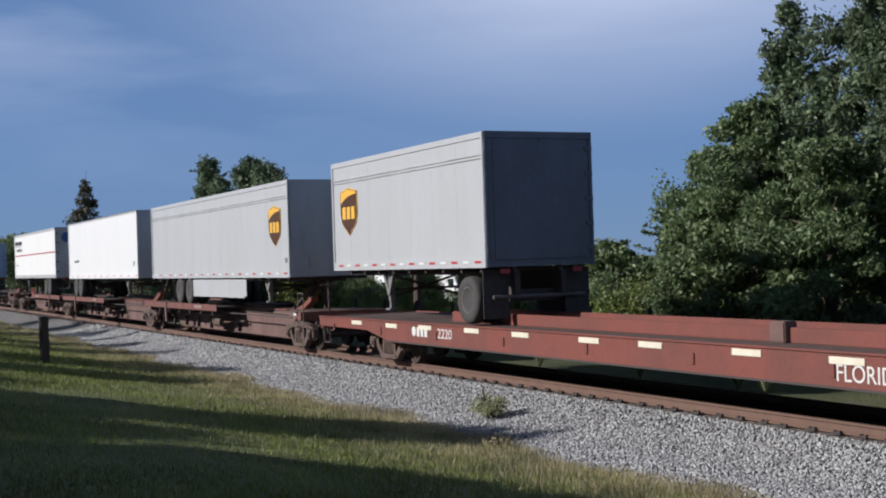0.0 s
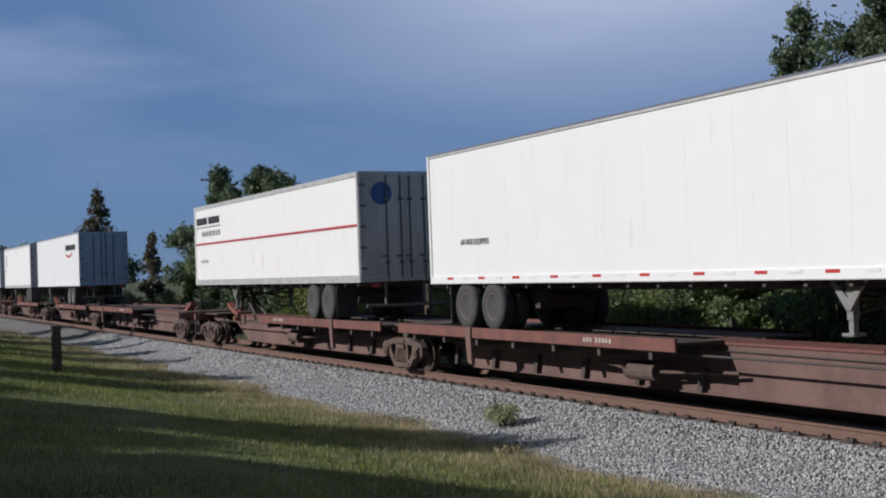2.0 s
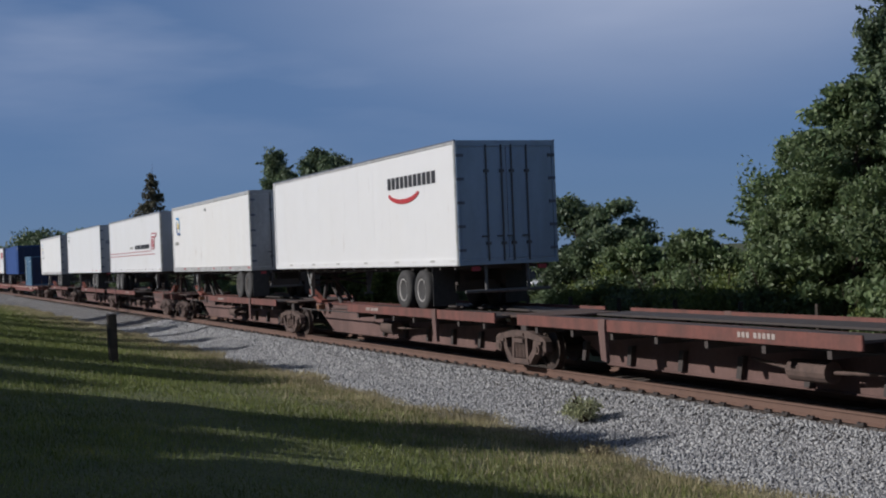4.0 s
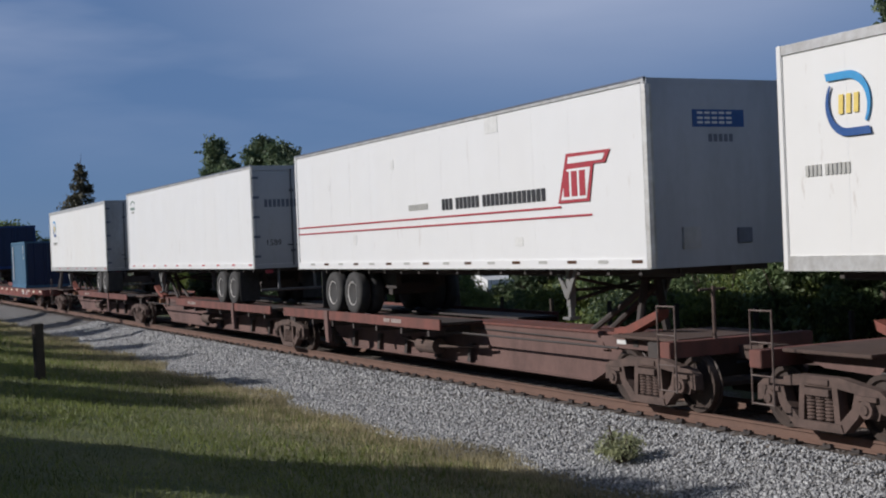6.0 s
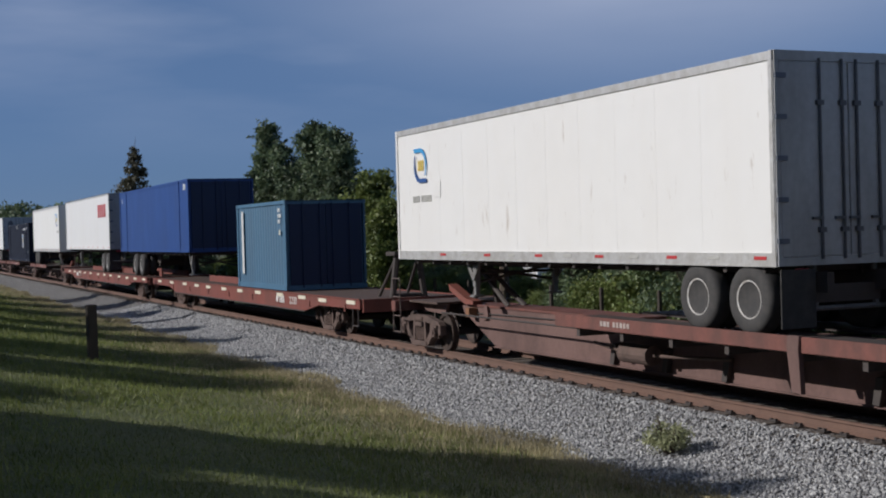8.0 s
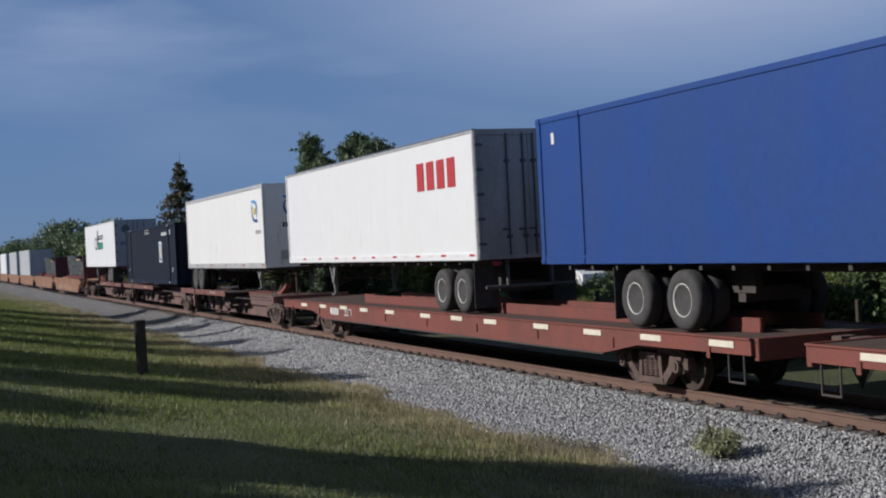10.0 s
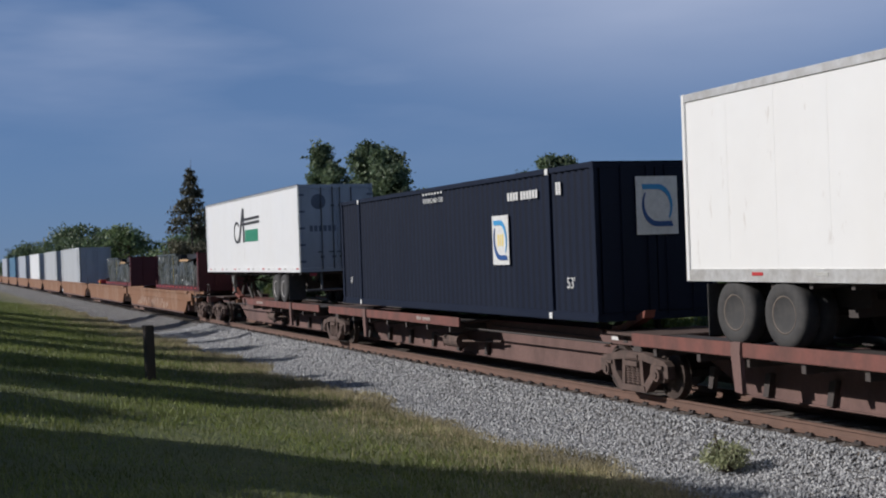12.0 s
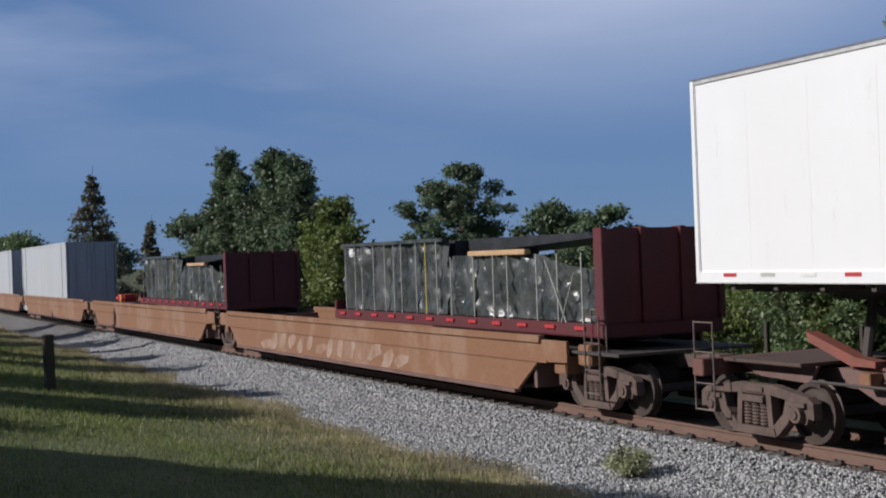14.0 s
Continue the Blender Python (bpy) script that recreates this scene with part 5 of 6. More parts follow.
def bush(x, y, height, spread, mat, label, seed, count=5000, leaf=0.13, name="bush", group="trackside scrub"):
    rng = np.random.default_rng(seed)
    b = thing(name, label, "bush", group, pose(x, y, lie(y)))
    bm = bmesh.new()
    for i in range(7):
        a = rng.random() * 6.28
        rod(bm, (0, 0, -0.1), (math.cos(a) * spread * 0.5, math.sin(a) * spread * 0.5, height * (0.5 + 0.4 * rng.random())), 0.04, 5, 0.012)
    part("stem", bm, BARK, b)
    n = 22
    a, d = rng.random(n) * 6.28, np.sqrt(rng.random(n))
    h = rng.random(n)
    c = np.stack([np.cos(a) * d * spread * 0.8, np.sin(a) * d * spread * 0.8, height * (0.12 + 0.70 * h * (1.1 - 0.55 * d))], -1)
    rr = spread * (0.22 + 0.2 * rng.random(n))
    v = leaves_at(c, np.stack([rr, rr, rr * 0.75], -1), count, leaf, rng, 0.4)
    v[..., 2] = np.maximum(v[..., 2], 0.0)
    part("foliage", scatter_mesh("foliage", v, [(0, 1, 2, 3)], mat), mat, b)
    return b


def conifer(x, y, height, spread, label, seed, count=7000):
    """A slim spire with drooping whorls."""
    rng = np.random.default_rng(seed)
    t = thing("conifer", label, "tree", "conifers", pose(x, y, lie(y)))
    bm = bmesh.new()
    rod(bm, (0, 0, -0.1), (0, 0, height * 0.97), 0.16, 8, 0.015)
    rod(bm, (0, 0, height * 0.9), (0.25, 0.1, height * 1.03), 0.03, 5, 0.008)
    c, r = [], []
    for i in range(70):
        k = rng.random() ** 0.75
        a = rng.random() * 6.28
        w = spread * (1.0 - k) ** 0.85 * (0.55 + 0.6 * rng.random()) + 0.12
        tip = (math.cos(a) * w, math.sin(a) * w, height * (0.08 + 0.88 * k) + 0.12 * w)
        rod(bm, (0, 0, tip[2] - 0.25 * w), tip, 0.03, 5, 0.008)
        for q in (0.45, 0.8, 1.0):
            c.append((tip[0] * q, tip[1] * q, tip[2] - 0.1))
            r.append((0.16 + 0.22 * w, 0.16 + 0.22 * w, 0.20 + 0.10 * w))
    part("trunk", bm, BARK, t)
    v = leaves_at(np.array(c), np.array(r), count, 0.14, rng, 0.3)
    part("crown", scatter_mesh("crown", v, [(0, 1, 2, 3)], LEAF_OLIVE), LEAF_OLIVE, t)
    return t


# ---------------------------------------------------------------- the place
ground()
railway_track()
ballast()
grass()

# wooden post in the grass
post = thing("wooden_post", "short dark weathered wooden post standing in the grass", "post", m=pose(-35.6, 5.48, 0.0, 1.5, 2.5, 8))
part("shaft", soft_box(-0.105, 0.105, -0.105, 0.105, -0.15, 1.26, 0.02), POSTWOOD, post)
part("cap", soft_box(-0.115, 0.115, -0.115, 0.115, 1.22, 1.29, 0.02), POSTWOOD, post)

# weed on the ballast
bush(-20.85, 11.0, 0.60, 0.36, LEAF_WEED, "small pale green weed growing out of the ballast", 31, 1700, 0.028, "weed_plant", "weeds")
bush(-17.6, 9.35, 0.16, 0.25, LEAF_DRY, "low dry weed at the gravel edge", 32, 500, 0.03, "weed_plant", "weeds")

# trees behind the track
vine_tree(-27.5, 25.5, ((-1.7, 0, 9.3, 1.5), (0.3, 0.4, 9.6, 1.7), (2.3, 0, 10.3, 1.8), (-3.1, -0.4, 7.0, 1.3), (0.6, -1.6, 7.2, 1.6), (-1.9, 0.2, 10.3, 0.4)), LEAF_DARK, "tall vine-covered dark green tree beyond the track", 1, 100000, 0.09)
vine_tree(-22.6, 25.2, ((0, 0, 10.6, 2.0), (-2.0, 0.4, 10.0, 1.6), (2.3, 0, 10.2, 1.9), (0.4, -1.8, 7.6, 1.7)), LEAF_DARK, "tall dense dark green tree hung with vines", 2, 92000, 0.09)
vine_tree(-32.4, 25.0, ((0, 0, 6.3, 1.3), (-1.7, 0, 5.2, 1.1), (1.5, 0.2, 6.5, 1.2)), LEAF_MID, "leafy mid-height tree at the edge of the scrub", 3, 40000, 0.085)
tree(-29.2, 22.6, 4.9, 1.8, LEAF_MID, "leafy green tree growing into the scrub", 25, 26000, 0.085, 0.02, 110, fill=0.22)
tree(-26.8, 22.0, 6.9, 2.0, LEAF_MID, "leafy green tree growing into the scrub", 26, 28000, 0.085, 0.02, 110, fill=0.22)
tree(-23.6, 21.6, 5.6, 2.2, LEAF_MID, "light green leafy tree growing into the scrub", 27, 28000, 0.085, 0.02, 110, fill=0.22)
tree(-19.0, 24.5, 9.0, 3.6, LEAF_DARK, "tall dense dark green tree beyond the track", 4, 40000, 0.09, 0.03, 120, fill=0.20)
tree(-15.0, 24.5, 8.5, 3.6, LEAF_DARK, "tall dense dark green tree beyond the track", 5, 16000, 0.12, 0.03, 80, fill=0.22)
vine_tree(-66.2, 18.9, ((-0.7, 0, 9.0, 1.25), (1.0, 0.2, 7.8, 1.2), (-1.3, -0.3, 5.6, 1.3)), LEAF_DARK, "tall narrow tree hung with vines beside the track", 6, 60000, 0.10)
vine_tree(-60.4, 19.2, ((0, 0, 8.5, 1.4), (1.7, 0.2, 7.9, 1.6), (3.5, 0, 7.0, 1.5), (-1.7, 0, 6.8, 1.3)), LEAF_DARK, "tall dark green tree beside the track", 7, 80000, 0.10)
vine_tree(-52.9, 19.0, ((0, 0, 5.8, 1.2), (-1.6, 0.1, 5.0, 1.1), (1.4, 0, 4.7, 1.1)), LEAF_BRIGHT, "yellow-green leafy tree beside the track", 8, 42000, 0.095)
tree(-48.4, 22.3, 6.6, 2.6, LEAF_DARK, "open-crowned oak with bare limbs showing", 9, 22000, 0.075, 0.48, 90, 0.62, "oak_tree", fill=0.145)
tree(-43.5, 23.5, 4.9, 2.3, LEAF_DARK, "round dark broadleaf tree", 10, 18000, 0.10, 0.1, 80, fill=0.22)
tree(-38.5, 23.0, 3.3, 2.0, LEAF_MID, "leafy tree in the scrub", 11, 18000, 0.09, 0.1, 80, fill=0.22)
tree(-40.6, 23.5, 4.7, 1.9, LEAF_DARK, "dark leafy tree behind the scrub", 23, 16000, 0.10, 0.1, 80, fill=0.22)
tree(-36.0, 23.8, 3.5, 2.0, LEAF_MID, "bushy green tree behind the scrub", 24, 18000, 0.09, 0.02, 80, fill=0.22)
tree(-86.0, 23.0, 6.7, 3.6, LEAF_DARK, "round dark tree behind the train", 12, 16000, 0.14, 0.1, 80, fill=0.2)
tree(-76.0, 22.0, 5.6, 3.2, LEAF_BRIGHT, "light green tree behind the train", 13, 16000, 0.14, 0.1, 80, fill=0.2)
conifer(-105.0, 19.6, 10.8, 2.6, "slim olive-green conifer with a thin spire", 14, 9000)
conifer(-92.5, 21.0, 6.6, 1.0, "small slim conifer behind the train", 15, 3500)
tree(-118, 22.5, 6.3, 3.4, LEAF_DARK, "broad dark tree behind the train", 16, 7000, 0.2, 0.1, 36)
tree(-135, 24, 5.8, 4.0, LEAF_MID, "green tree behind the train", 17, 7000, 0.22, 0.1, 36)
tree(-230, 32, 9.2, 6.5, LEAF_MID, "distant green tree beyond the track", 18, 7000, 0.36, 0.1, 36)
tree(-265, 34, 10.0, 7.0, LEAF_DARK, "distant dark green tree beyond the track", 19, 7000, 0.4, 0.1, 36)
tree(-350, 36, 13.5, 10, LEAF_DARK, "distant broad dark tree beyond the track", 20, 7000, 0.5, 0.1, 36)
tree(-390, 38, 13.5, 10, LEAF_DARK, "distant broad dark tree beyond the track", 21, 7000, 0.5, 0.1, 36)
tree(-600, 40, 13, 12, LEAF_DARK, "distant dark tree beyond the track", 22, 6000, 0.7, 0.1, 36)

# scrub along the fence line
SCRUB = [bush(-30 - 3 * i, 22.4, 2.9, 1.9, m, "dense %s scrub bush by the track" % w, 40 + i, 17000, 0.075) for i, (m, w) in enumerate(((LEAF_MID, "green"), (LEAF_BRIGHT, "yellow-green"), (LEAF_DARK, "dark green"), (LEAF_BRIGHT, "light green")))]
rng_s = random.Random(12)
for i in range(52):
    x = -13.0 - 1.75 * i if i < 40 else -84 - 7.0 * (i - 40)
    for row in range(3 if i < 40 else 2):
        y = 22.3 + 2.5 * row + rng_s.uniform(-0.4, 0.5)
        s = rng_s.uniform(0.75, 1.0) * (0.9, 1.05, 1.22)[row] * (1.0 if -36 < x else 0.86) * (0.66 if -57 < x < -43 else 1.0)
        c = copy_thing(SCRUB[rng_s.randrange(4)], pose(x + rng_s.uniform(-0.5, 0.5), y, lie(y)))
        c.matrix_basis = pose(x, y, lie(y), 0, 0, rng_s.uniform(0, 360)) @ Matrix.Diagonal((s, s, s, 1))

# low strap-leaved plants at the scrub's foot
for i, x in enumerate((-22.5, -21.6, -26.2, -31.0)):
    pl = thing("saw_palmetto", "low fan of narrow pale green leaves", "plant", "low palm plants", pose(x, 17.9, lie(17.9)))
    rng_p = np.random.default_rng(70 + i)
    k = 60
    a = rng_p.random(k) * 6.28
    out = np.stack([np.cos(a), np.sin(a), 0 * a], -1) * (0.25 + 0.3 * rng_p.random(k))[:, None]
    up = 0.7 + 0.5 * rng_p.random(k)
    side = np.stack([-np.sin(a), np.cos(a), 0 * a], -1) * 0.03
    v = np.stack([-side * 0.3, side + out * 0.5 + np.stack([0 * a, 0 * a, up * 0.6], -1), out + np.stack([0 * a, 0 * a, up], -1), -side + out * 0.5 + np.stack([0 * a, 0 * a, up * 0.6], -1)], 1)
    part("fronds", scatter_mesh("fronds", v, [(0, 1, 2, 3)], LEAF_WEED), LEAF_WEED, pl)

# fence of the yard behind the scrub
fence = tagged(new("fence"), "thin weathered wooden post fence behind the scrub", "fence", kind="structure")
for i in range(16):
    part("fence_post", kept("fence_post", lambda: soft_box(-0.05, 0.05, -0.05, 0.05, 0, 1.6, 0.01), POSTWOOD), POSTWOOD, fence, at=pose(-20 - 3.0 * i, 20.2, -0.62))

# sheds and parked vans far behind
shed = thing("shed", "low pale shed with a grey sheet roof far behind the trees", "building", m=pose(-156, 70, -0.6))
part("wall", boxes((-15, 15, -5, 5, 0, 2.2)), SHEDWALL, shed)
part("roof", plate([(-16, 2.15), (16, 2.15), (15, 3.1), (-15, 3.1)], -5.8, 5.8), ROOFING, shed)
for i in range(6):
    part("window", boxes((-12.5 + 4.6 * i, -10.5 + 4.6 * i, -5.05, -4.98, 0.9, 1.8)), GLASS, shed)
for i, (x, y) in enumerate(((-119, 52.1), (-76.4, 38.2))):
    van = thing("parked_van", "white van parked far behind the scrub", "van", "parked vans", pose(x, y, -0.6))
    part("van_body", plate([(-2.4, 0.35), (2.5, 0.35), (2.5, 1.0), (1.7, 1.25), (1.1, 2.05), (-2.4, 2.1)], -0.95, 0.95), WHITE, van)
    part("windscreen", plate([(1.74, 1.24), (1.76, 1.3), (1.22, 2.0), (1.16, 2.0)], -0.85, 0.85), GLASS, van)
    part("side_window", boxes((0.3, 1.1, -0.965, -0.94, 1.3, 1.85)), GLASS, van)
    for wx in (-1.5, 1.5):
        part("van_wheel", kept("van_wheel", lambda: lathe_y([(0.02, -0.1), (0.2, -0.1), (0.34, -0.09), (0.34, 0.09), (0.2, 0.1), (0.02, 0.1)], 18), RUBBER), RUBBER, van, at=pose(wx, -0.88, 0.34))

# trees on the near side, behind and beside the camera, that shade the lawn
# the four at x > 0 are unseen additions that cut bounced light
BROAD = ((-31.3, -11.5, 7.4, 2.7), (-26.1, -11.0, 10.4, 2.5), (-21.9, -11.5, 7.6, 2.3), (-17.6, -11.2, 10.2, 2.6), (-13.0, -12.0, 9.8, 3.2), (-8.8, -11.4, 9.4, 3.4), (-3.0, -10.4, 9.2, 3.4), (3.5, -10.4, 9.2, 3.4), (10.0, -9.0, 9.6, 3.6), (17.0, -9.0, 10.0, 3.8), (25.0, -9.0, 10.0, 3.8),
         (-37.0, -9.9, 8.6, 3.0), (-41.8, -7.8, 9.0, 2.3), (-51.2, -8.6, 9.2, 2.0), (-56.5, -7.5, 9.4, 1.6), (-66.0, -8.0, 9.8, 2.0), (-74.5, -8.0, 10.0, 2.2), (-84.0, -8.5, 10.5, 2.4))
for i, (x, y, h, s) in enumerate(BROAD):
    tree(x, y, h, s, LEAF_DARK, "unseen broad dark-leaved tree placed to shade the lawn", 90 + i, int(2600 * s * s + 1500), 0.27, 0.32, 34, 0.7, "shade_tree", group="shade trees", fill=0.45)
for i, (x, y, h, s) in enumerate(((-26.6, -9.0, 9.6, 1.4), (-13.0, -7.5, 8.3, 1.4), (-42.2, -10.5, 11.5, 1.4), (-45.0, -9.0, 10.6, 1.2), (-68.5, -9.0, 12.8, 2.2), (-62.0, -9.0, 12.0, 1.4))):
    conifer(x, y, h, s, "slender olive-green conifer standing on the mown lawn", 120 + i, 7000)
# unseen tree copies added to block sky light on the train's end faces
BLOCKERS = [ob for ob in scene.objects if ob.parent is None and ob.name in ("tree", "tree.001", "tree.002")]
for i, (x, y) in enumerate(((-9.5, 24.5), (-4, 25), (2, 24), (8, 25.5), (14, 24), (20, 25), (27, 24), (35, 25), (44, 24), (16, 6), (17, -2), (20, 12), (26, 1), (12, -9))):
    copy_thing(BLOCKERS[i % 3], pose(x, y, lie(y), 0, 0, 67 * i))

# ---------------------------------------------------------------- the train
ROLLING = []     # every vehicle and load of the train: thing, its place along the train


def rolls(ob, X):
    ROLLING.append((ob, X))
    return ob


UNITS = (   # right bogie, left bogie, nose towards +x, first of set, last of set, loaded
    (-30.3, -48.8, True, True, False, True), (-48.8, -68.4, True, False, False, True), (-68.4, -86.0, False, False, True, True),
    (-90.3, -108.7, True, True, False, False), (-108.7, -126.0, False, False, False, True), (-126.0, -143.6, False, False, True, True),
    (-147.4, -164.2, True, True, False, True), (-164.2, -182.0, False, False, False, True), (-182.0, -199.8, False, False, True, True),
    (-259.2, -275.9, True, True, False, True), (-275.9, -294.5, True, False, False, True), (-294.5, -312.0, False, False, True, True))
for x0, x1, nose, first, last, loaded in UNITS:
    rolls(spine_car(x0, x0 - x1, nose, first, last, loaded), x0)

fa = rolls(flat_car(-0.7, -27.7, "2220", "faded red flat car with worn deck boards", mark=6.2, mark_z=0.74), -0.7)
part("bolster_box", soft_box(-9.5, -9.15, -0.72, -0.46, 1.036, 1.36, 0.02), SILL, fa)
lettering("FLORIDA", 0.33, WHITETAPE, fa, pose(-7.3, -1.452, 0.66, 90, 0, 0), "white painted word on the side sill", 0.95)
rolls(flat_car(-202.7, -228.8, "2233", "faded red flat car carrying a container and a chassis", guard=(-19.2, -13.2), stand=((-0.35, 1.1),), mark=18.8), -202.7)
rolls(flat_car(-229.9, -256.6, "2233", "faded red flat car under a white trailer", mark=5.5), -229.9)
for i in range(9):
    rolls(well_car(-316.1 - 21.7 * i, 21.7, i == 0, i == 8), -316.1 - 21.7 * i)

# grey parcel trailers
a = rolls(trailer(-18.16, 8.61, 2.26, 5.06, False, PALE, DARKEND, "pale grey short parcel trailer with a brown shield emblem", rail=PALE, tape=(REDTAPE, WHITETAPE), tandem=False, tape_gap=0.55, wheel_back=0.95, rim_mat=DARKRIM, deck=1.07, rods_n=0, leg_at=2.93), -18.16)
shield_emblem(a, -7.45, 3.76, 1.22)
for z in (4.50, 4.57):
    part("upper_band", soft_box(-8.6, 0, -1.312, -1.296, z, z + 0.022, 0.004), DOOR, a)
part("roll_door", soft_box(0.012, 0.03, -1.1, 1.1, 2.42, 4.82, 0.006), DARKEND, a, "dark grey roll-up rear door")
b = rolls(trailer(-30.32, 16.81, 2.09, 4.92, True, PALE, DULL, "long pale grey parcel trailer with side skirt and shield emblem", rail=PALE, tape=(REDTAPE, WHITETAPE), tape_gap=0.75, skirt=True, rim_mat=DARKRIM, wheel_back=4.1, axle_gap=1.4), -30.32)
shield_emblem(b, -1.25, 3.61, 1.2)
lettering("53", 0.2, INK, b, on_side(-0.40, 2.52), "small length mark")
for z in (4.38, 4.45):
    part("upper_band", soft_box(-16.8, 0, -1.312, -1.296, z, z + 0.022, 0.004), DOOR, b)

# white trailers
c = rolls(trailer(-49.7, 16.39, 2.10, 4.99, True, WHITE, DULL, "plain white trailer with a soot-stained nose greyed for shade", tape=(REDTAPE, WHITETAPE), tape_gap=0.75, wheel_back=1.67, leg_at=3.38, rim_mat=DARKRIM), -49.7)
lettering("53'", 0.26, INK, c, on_side(-0.95, 2.64), "length mark")
lettering("AIR-RIDE EQUIPPED", 0.17, INK, c, on_side(-14.8, 2.93), "small black words", 0.88)
d = rolls(trailer(-70.39, 16.38, 2.16, 5.02, False, CREAM, DOOR, "cream trailer with a thin red stripe and shade-darkened swing doors", tape=(ALU, FADEDINK), tape_gap=1.3, wheel_back=2.56, leg_at=4.07, rim_mat=DARKRIM), -70.39)
part("stripe", soft_box(-16.3, -0.1, -1.306, -1.294, 3.60, 3.67, 0.003), REDSTRIPE, d, "thin red stripe")
bars_side(d, -16.08, 4.33, (7, 7), 0.25, 0.208, INK, label="row of black bars")
part("underline", soft_box(-16.08, -12.98, -1.306, -1.294, 4.22, 4.25, 0.002), INK, d)
bars_side(d, -15.35, 3.90, (8,), 0.19, 0.31, INK, gap=0.62)
bars_side(d, -15.6, 2.95, (4, 6), 0.11, 0.09, FADEDINK)
part("emblem", lathe_y([(0.02, 0), (0.30, 0), (0.30, 0.008), (0.02, 0.008)], 20), BLUE, d, "round blue emblem on the door", pose(0.016, -0.66, 4.45, 0, 0, 90))
e = rolls(trailer(-111.27, 15.37, 2.21, 5.12, False, WHITE, PALEBLUE, "white trailer with a red smile emblem and pale blue-grey doors", tape=(WHITETAPE, FADEDINK), tape_gap=1.2, wheel_back=2.4), -111.27)
bars_side(e, -4.45, 4.22, (11,), 0.30, 0.30, INK)
part("emblem", ring_shape(-3.35, 4.18, 1.15, 0.36, 0.12, 200, 340, -1.310), REDTAPE, e, "red curved emblem")
f = rolls(trailer(-129.93, 13.97, 2.17, 5.10, False, CREAM, DOOR, "worn cream trailer with a blue hook emblem and stained shade-greyed doors", tape=(REDTAPE, FADEDINK), tape_gap=1.4, wheel_back=0.72, leg_at=3.58, rim_mat=DARKRIM), -129.93)
swoosh_emblem(f, -12.7, 4.22, 0.80, wide=0.95)
lettering("48/102", 0.16, FADEDINK, f, on_side(-7.45, 4.66), "small length mark")
bars_side(f, -13.5, 3.37, (4, 6), 0.14, 0.075, FADEDINK)
g = rolls(trailer(-146.88, 15.67, 2.19, 5.10, True, WHITE, DULL, "white trailer with two thin red lines and a red framed emblem", tape=(SHIELD, FADEDINK), tape_gap=0.95, wheel_back=2.3, leg_at=2.91), -146.88)
for z in (3.06, 3.22):
    part("stripe", soft_box(-15.6, -2.55 + (0.0 if z > 3.1 else 0.95), -1.306, -1.294, z, z + 0.035, 0.003), REDSTRIPE, g, "thin dark red line")
bars_side(g, -7.12, 3.37, (3, 6, 14), 0.22, 0.168, INK)
bars_side(g, -8.72, 3.42, (8,), 0.12, 0.12, FADEDINK)
part("emblem", plate([(-2.62, 3.30), (-1.65, 3.30), (-1.5, 3.90), (-1.15, 3.90), (-1.0, 4.10), (-2.32, 4.12)], -1.312, -1.304), REDSTRIPE, g, "red framed emblem")
part("emblem", plate([(-2.52, 3.35), (-1.72, 3.35), (-1.58, 3.86), (-2.30, 3.86)], -1.317, -1.309), WHITE, g)
part("emblem", plate([(-2.28, 3.95), (-1.22, 3.95), (-1.15, 4.05), (-2.25, 4.06)], -1.317, -1.309), WHITE, g)
bars_side(g, -2.42, 3.40, (3,), 0.42, 0.25, REDSTRIPE, y=-1.322)
part("nose_plate", soft_box(0.012, 0.022, -0.45, 0.55, 4.35, 4.62, 0.003), BLUE, g, "dark blue nose plate")
for z in (4.40, 4.47, 4.55):
    bars_end(g, -0.36, z, (5,), 0.035, 0.14, WHITETAPE, 0.026)
bars_end(g, -0.15, 4.12, (5,), 0.12, 0.10, DARKEND)
for x, z, w, hh in ((-5.2, 4.72, 0.5, 0.3), (-9.6, 4.35, 0.16, 0.2), (-11.9, 2.75, 0.2, 0.24), (-4.2, 2.6, 0.3, 0.16), (-13.4, 4.1, 0.14, 0.16)):
    part("repair_patch", soft_box(x, x + w, -1.2965, -1.288, z, z + hh, 0.001), WHITETAPE, g, "small pale repair patch")
part("nose_corner", rods(((-0.05, -1.25, 2.2), (-0.05, -1.25, 5.0), 0.085)), ALU, g, "rounded bright corner")
h = rolls(trailer(-166.26, 15.99, 2.19, 5.14, False, WHITE, PALE, "clean white trailer with a small faded emblem at the nose", tape=(REDTAPE, WHITETAPE), tape_gap=0.82, wheel_back=2.25, leg_at=3.94, rods_n=2), -166.26)
part("emblem", ring_shape(-15.0, 4.58, 0.45, 0.25, 0.05, 30, 150, -1.308), MUTED, h, "small arched green-grey emblem")
bars_side(h, -15.4, 4.48, (6,), 0.10, 0.12, MUTED)
bars_side(h, -15.2, 4.34, (4,), 0.08, 0.10, FADEDINK)
bars_end(h, -0.95, 3.95, (9,), 0.22, 0.13, DARKEND)
lettering("1589", 0.24, INK, h, on_end(-0.95, 2.85, 0.016), "fleet number on the door")
i_ = rolls(trailer(-186.46, 13.95, 2.10, 5.10, False, CREAM, DOOR, "worn cream trailer with a blue hook emblem and shade-greyed swing doors", tape=(REDTAPE, FADEDINK), tape_gap=1.1, wheel_back=0.68, leg_at=3.5), -186.46)
swoosh_emblem(i_, -12.5, 4.22, 0.78, wide=0.92)
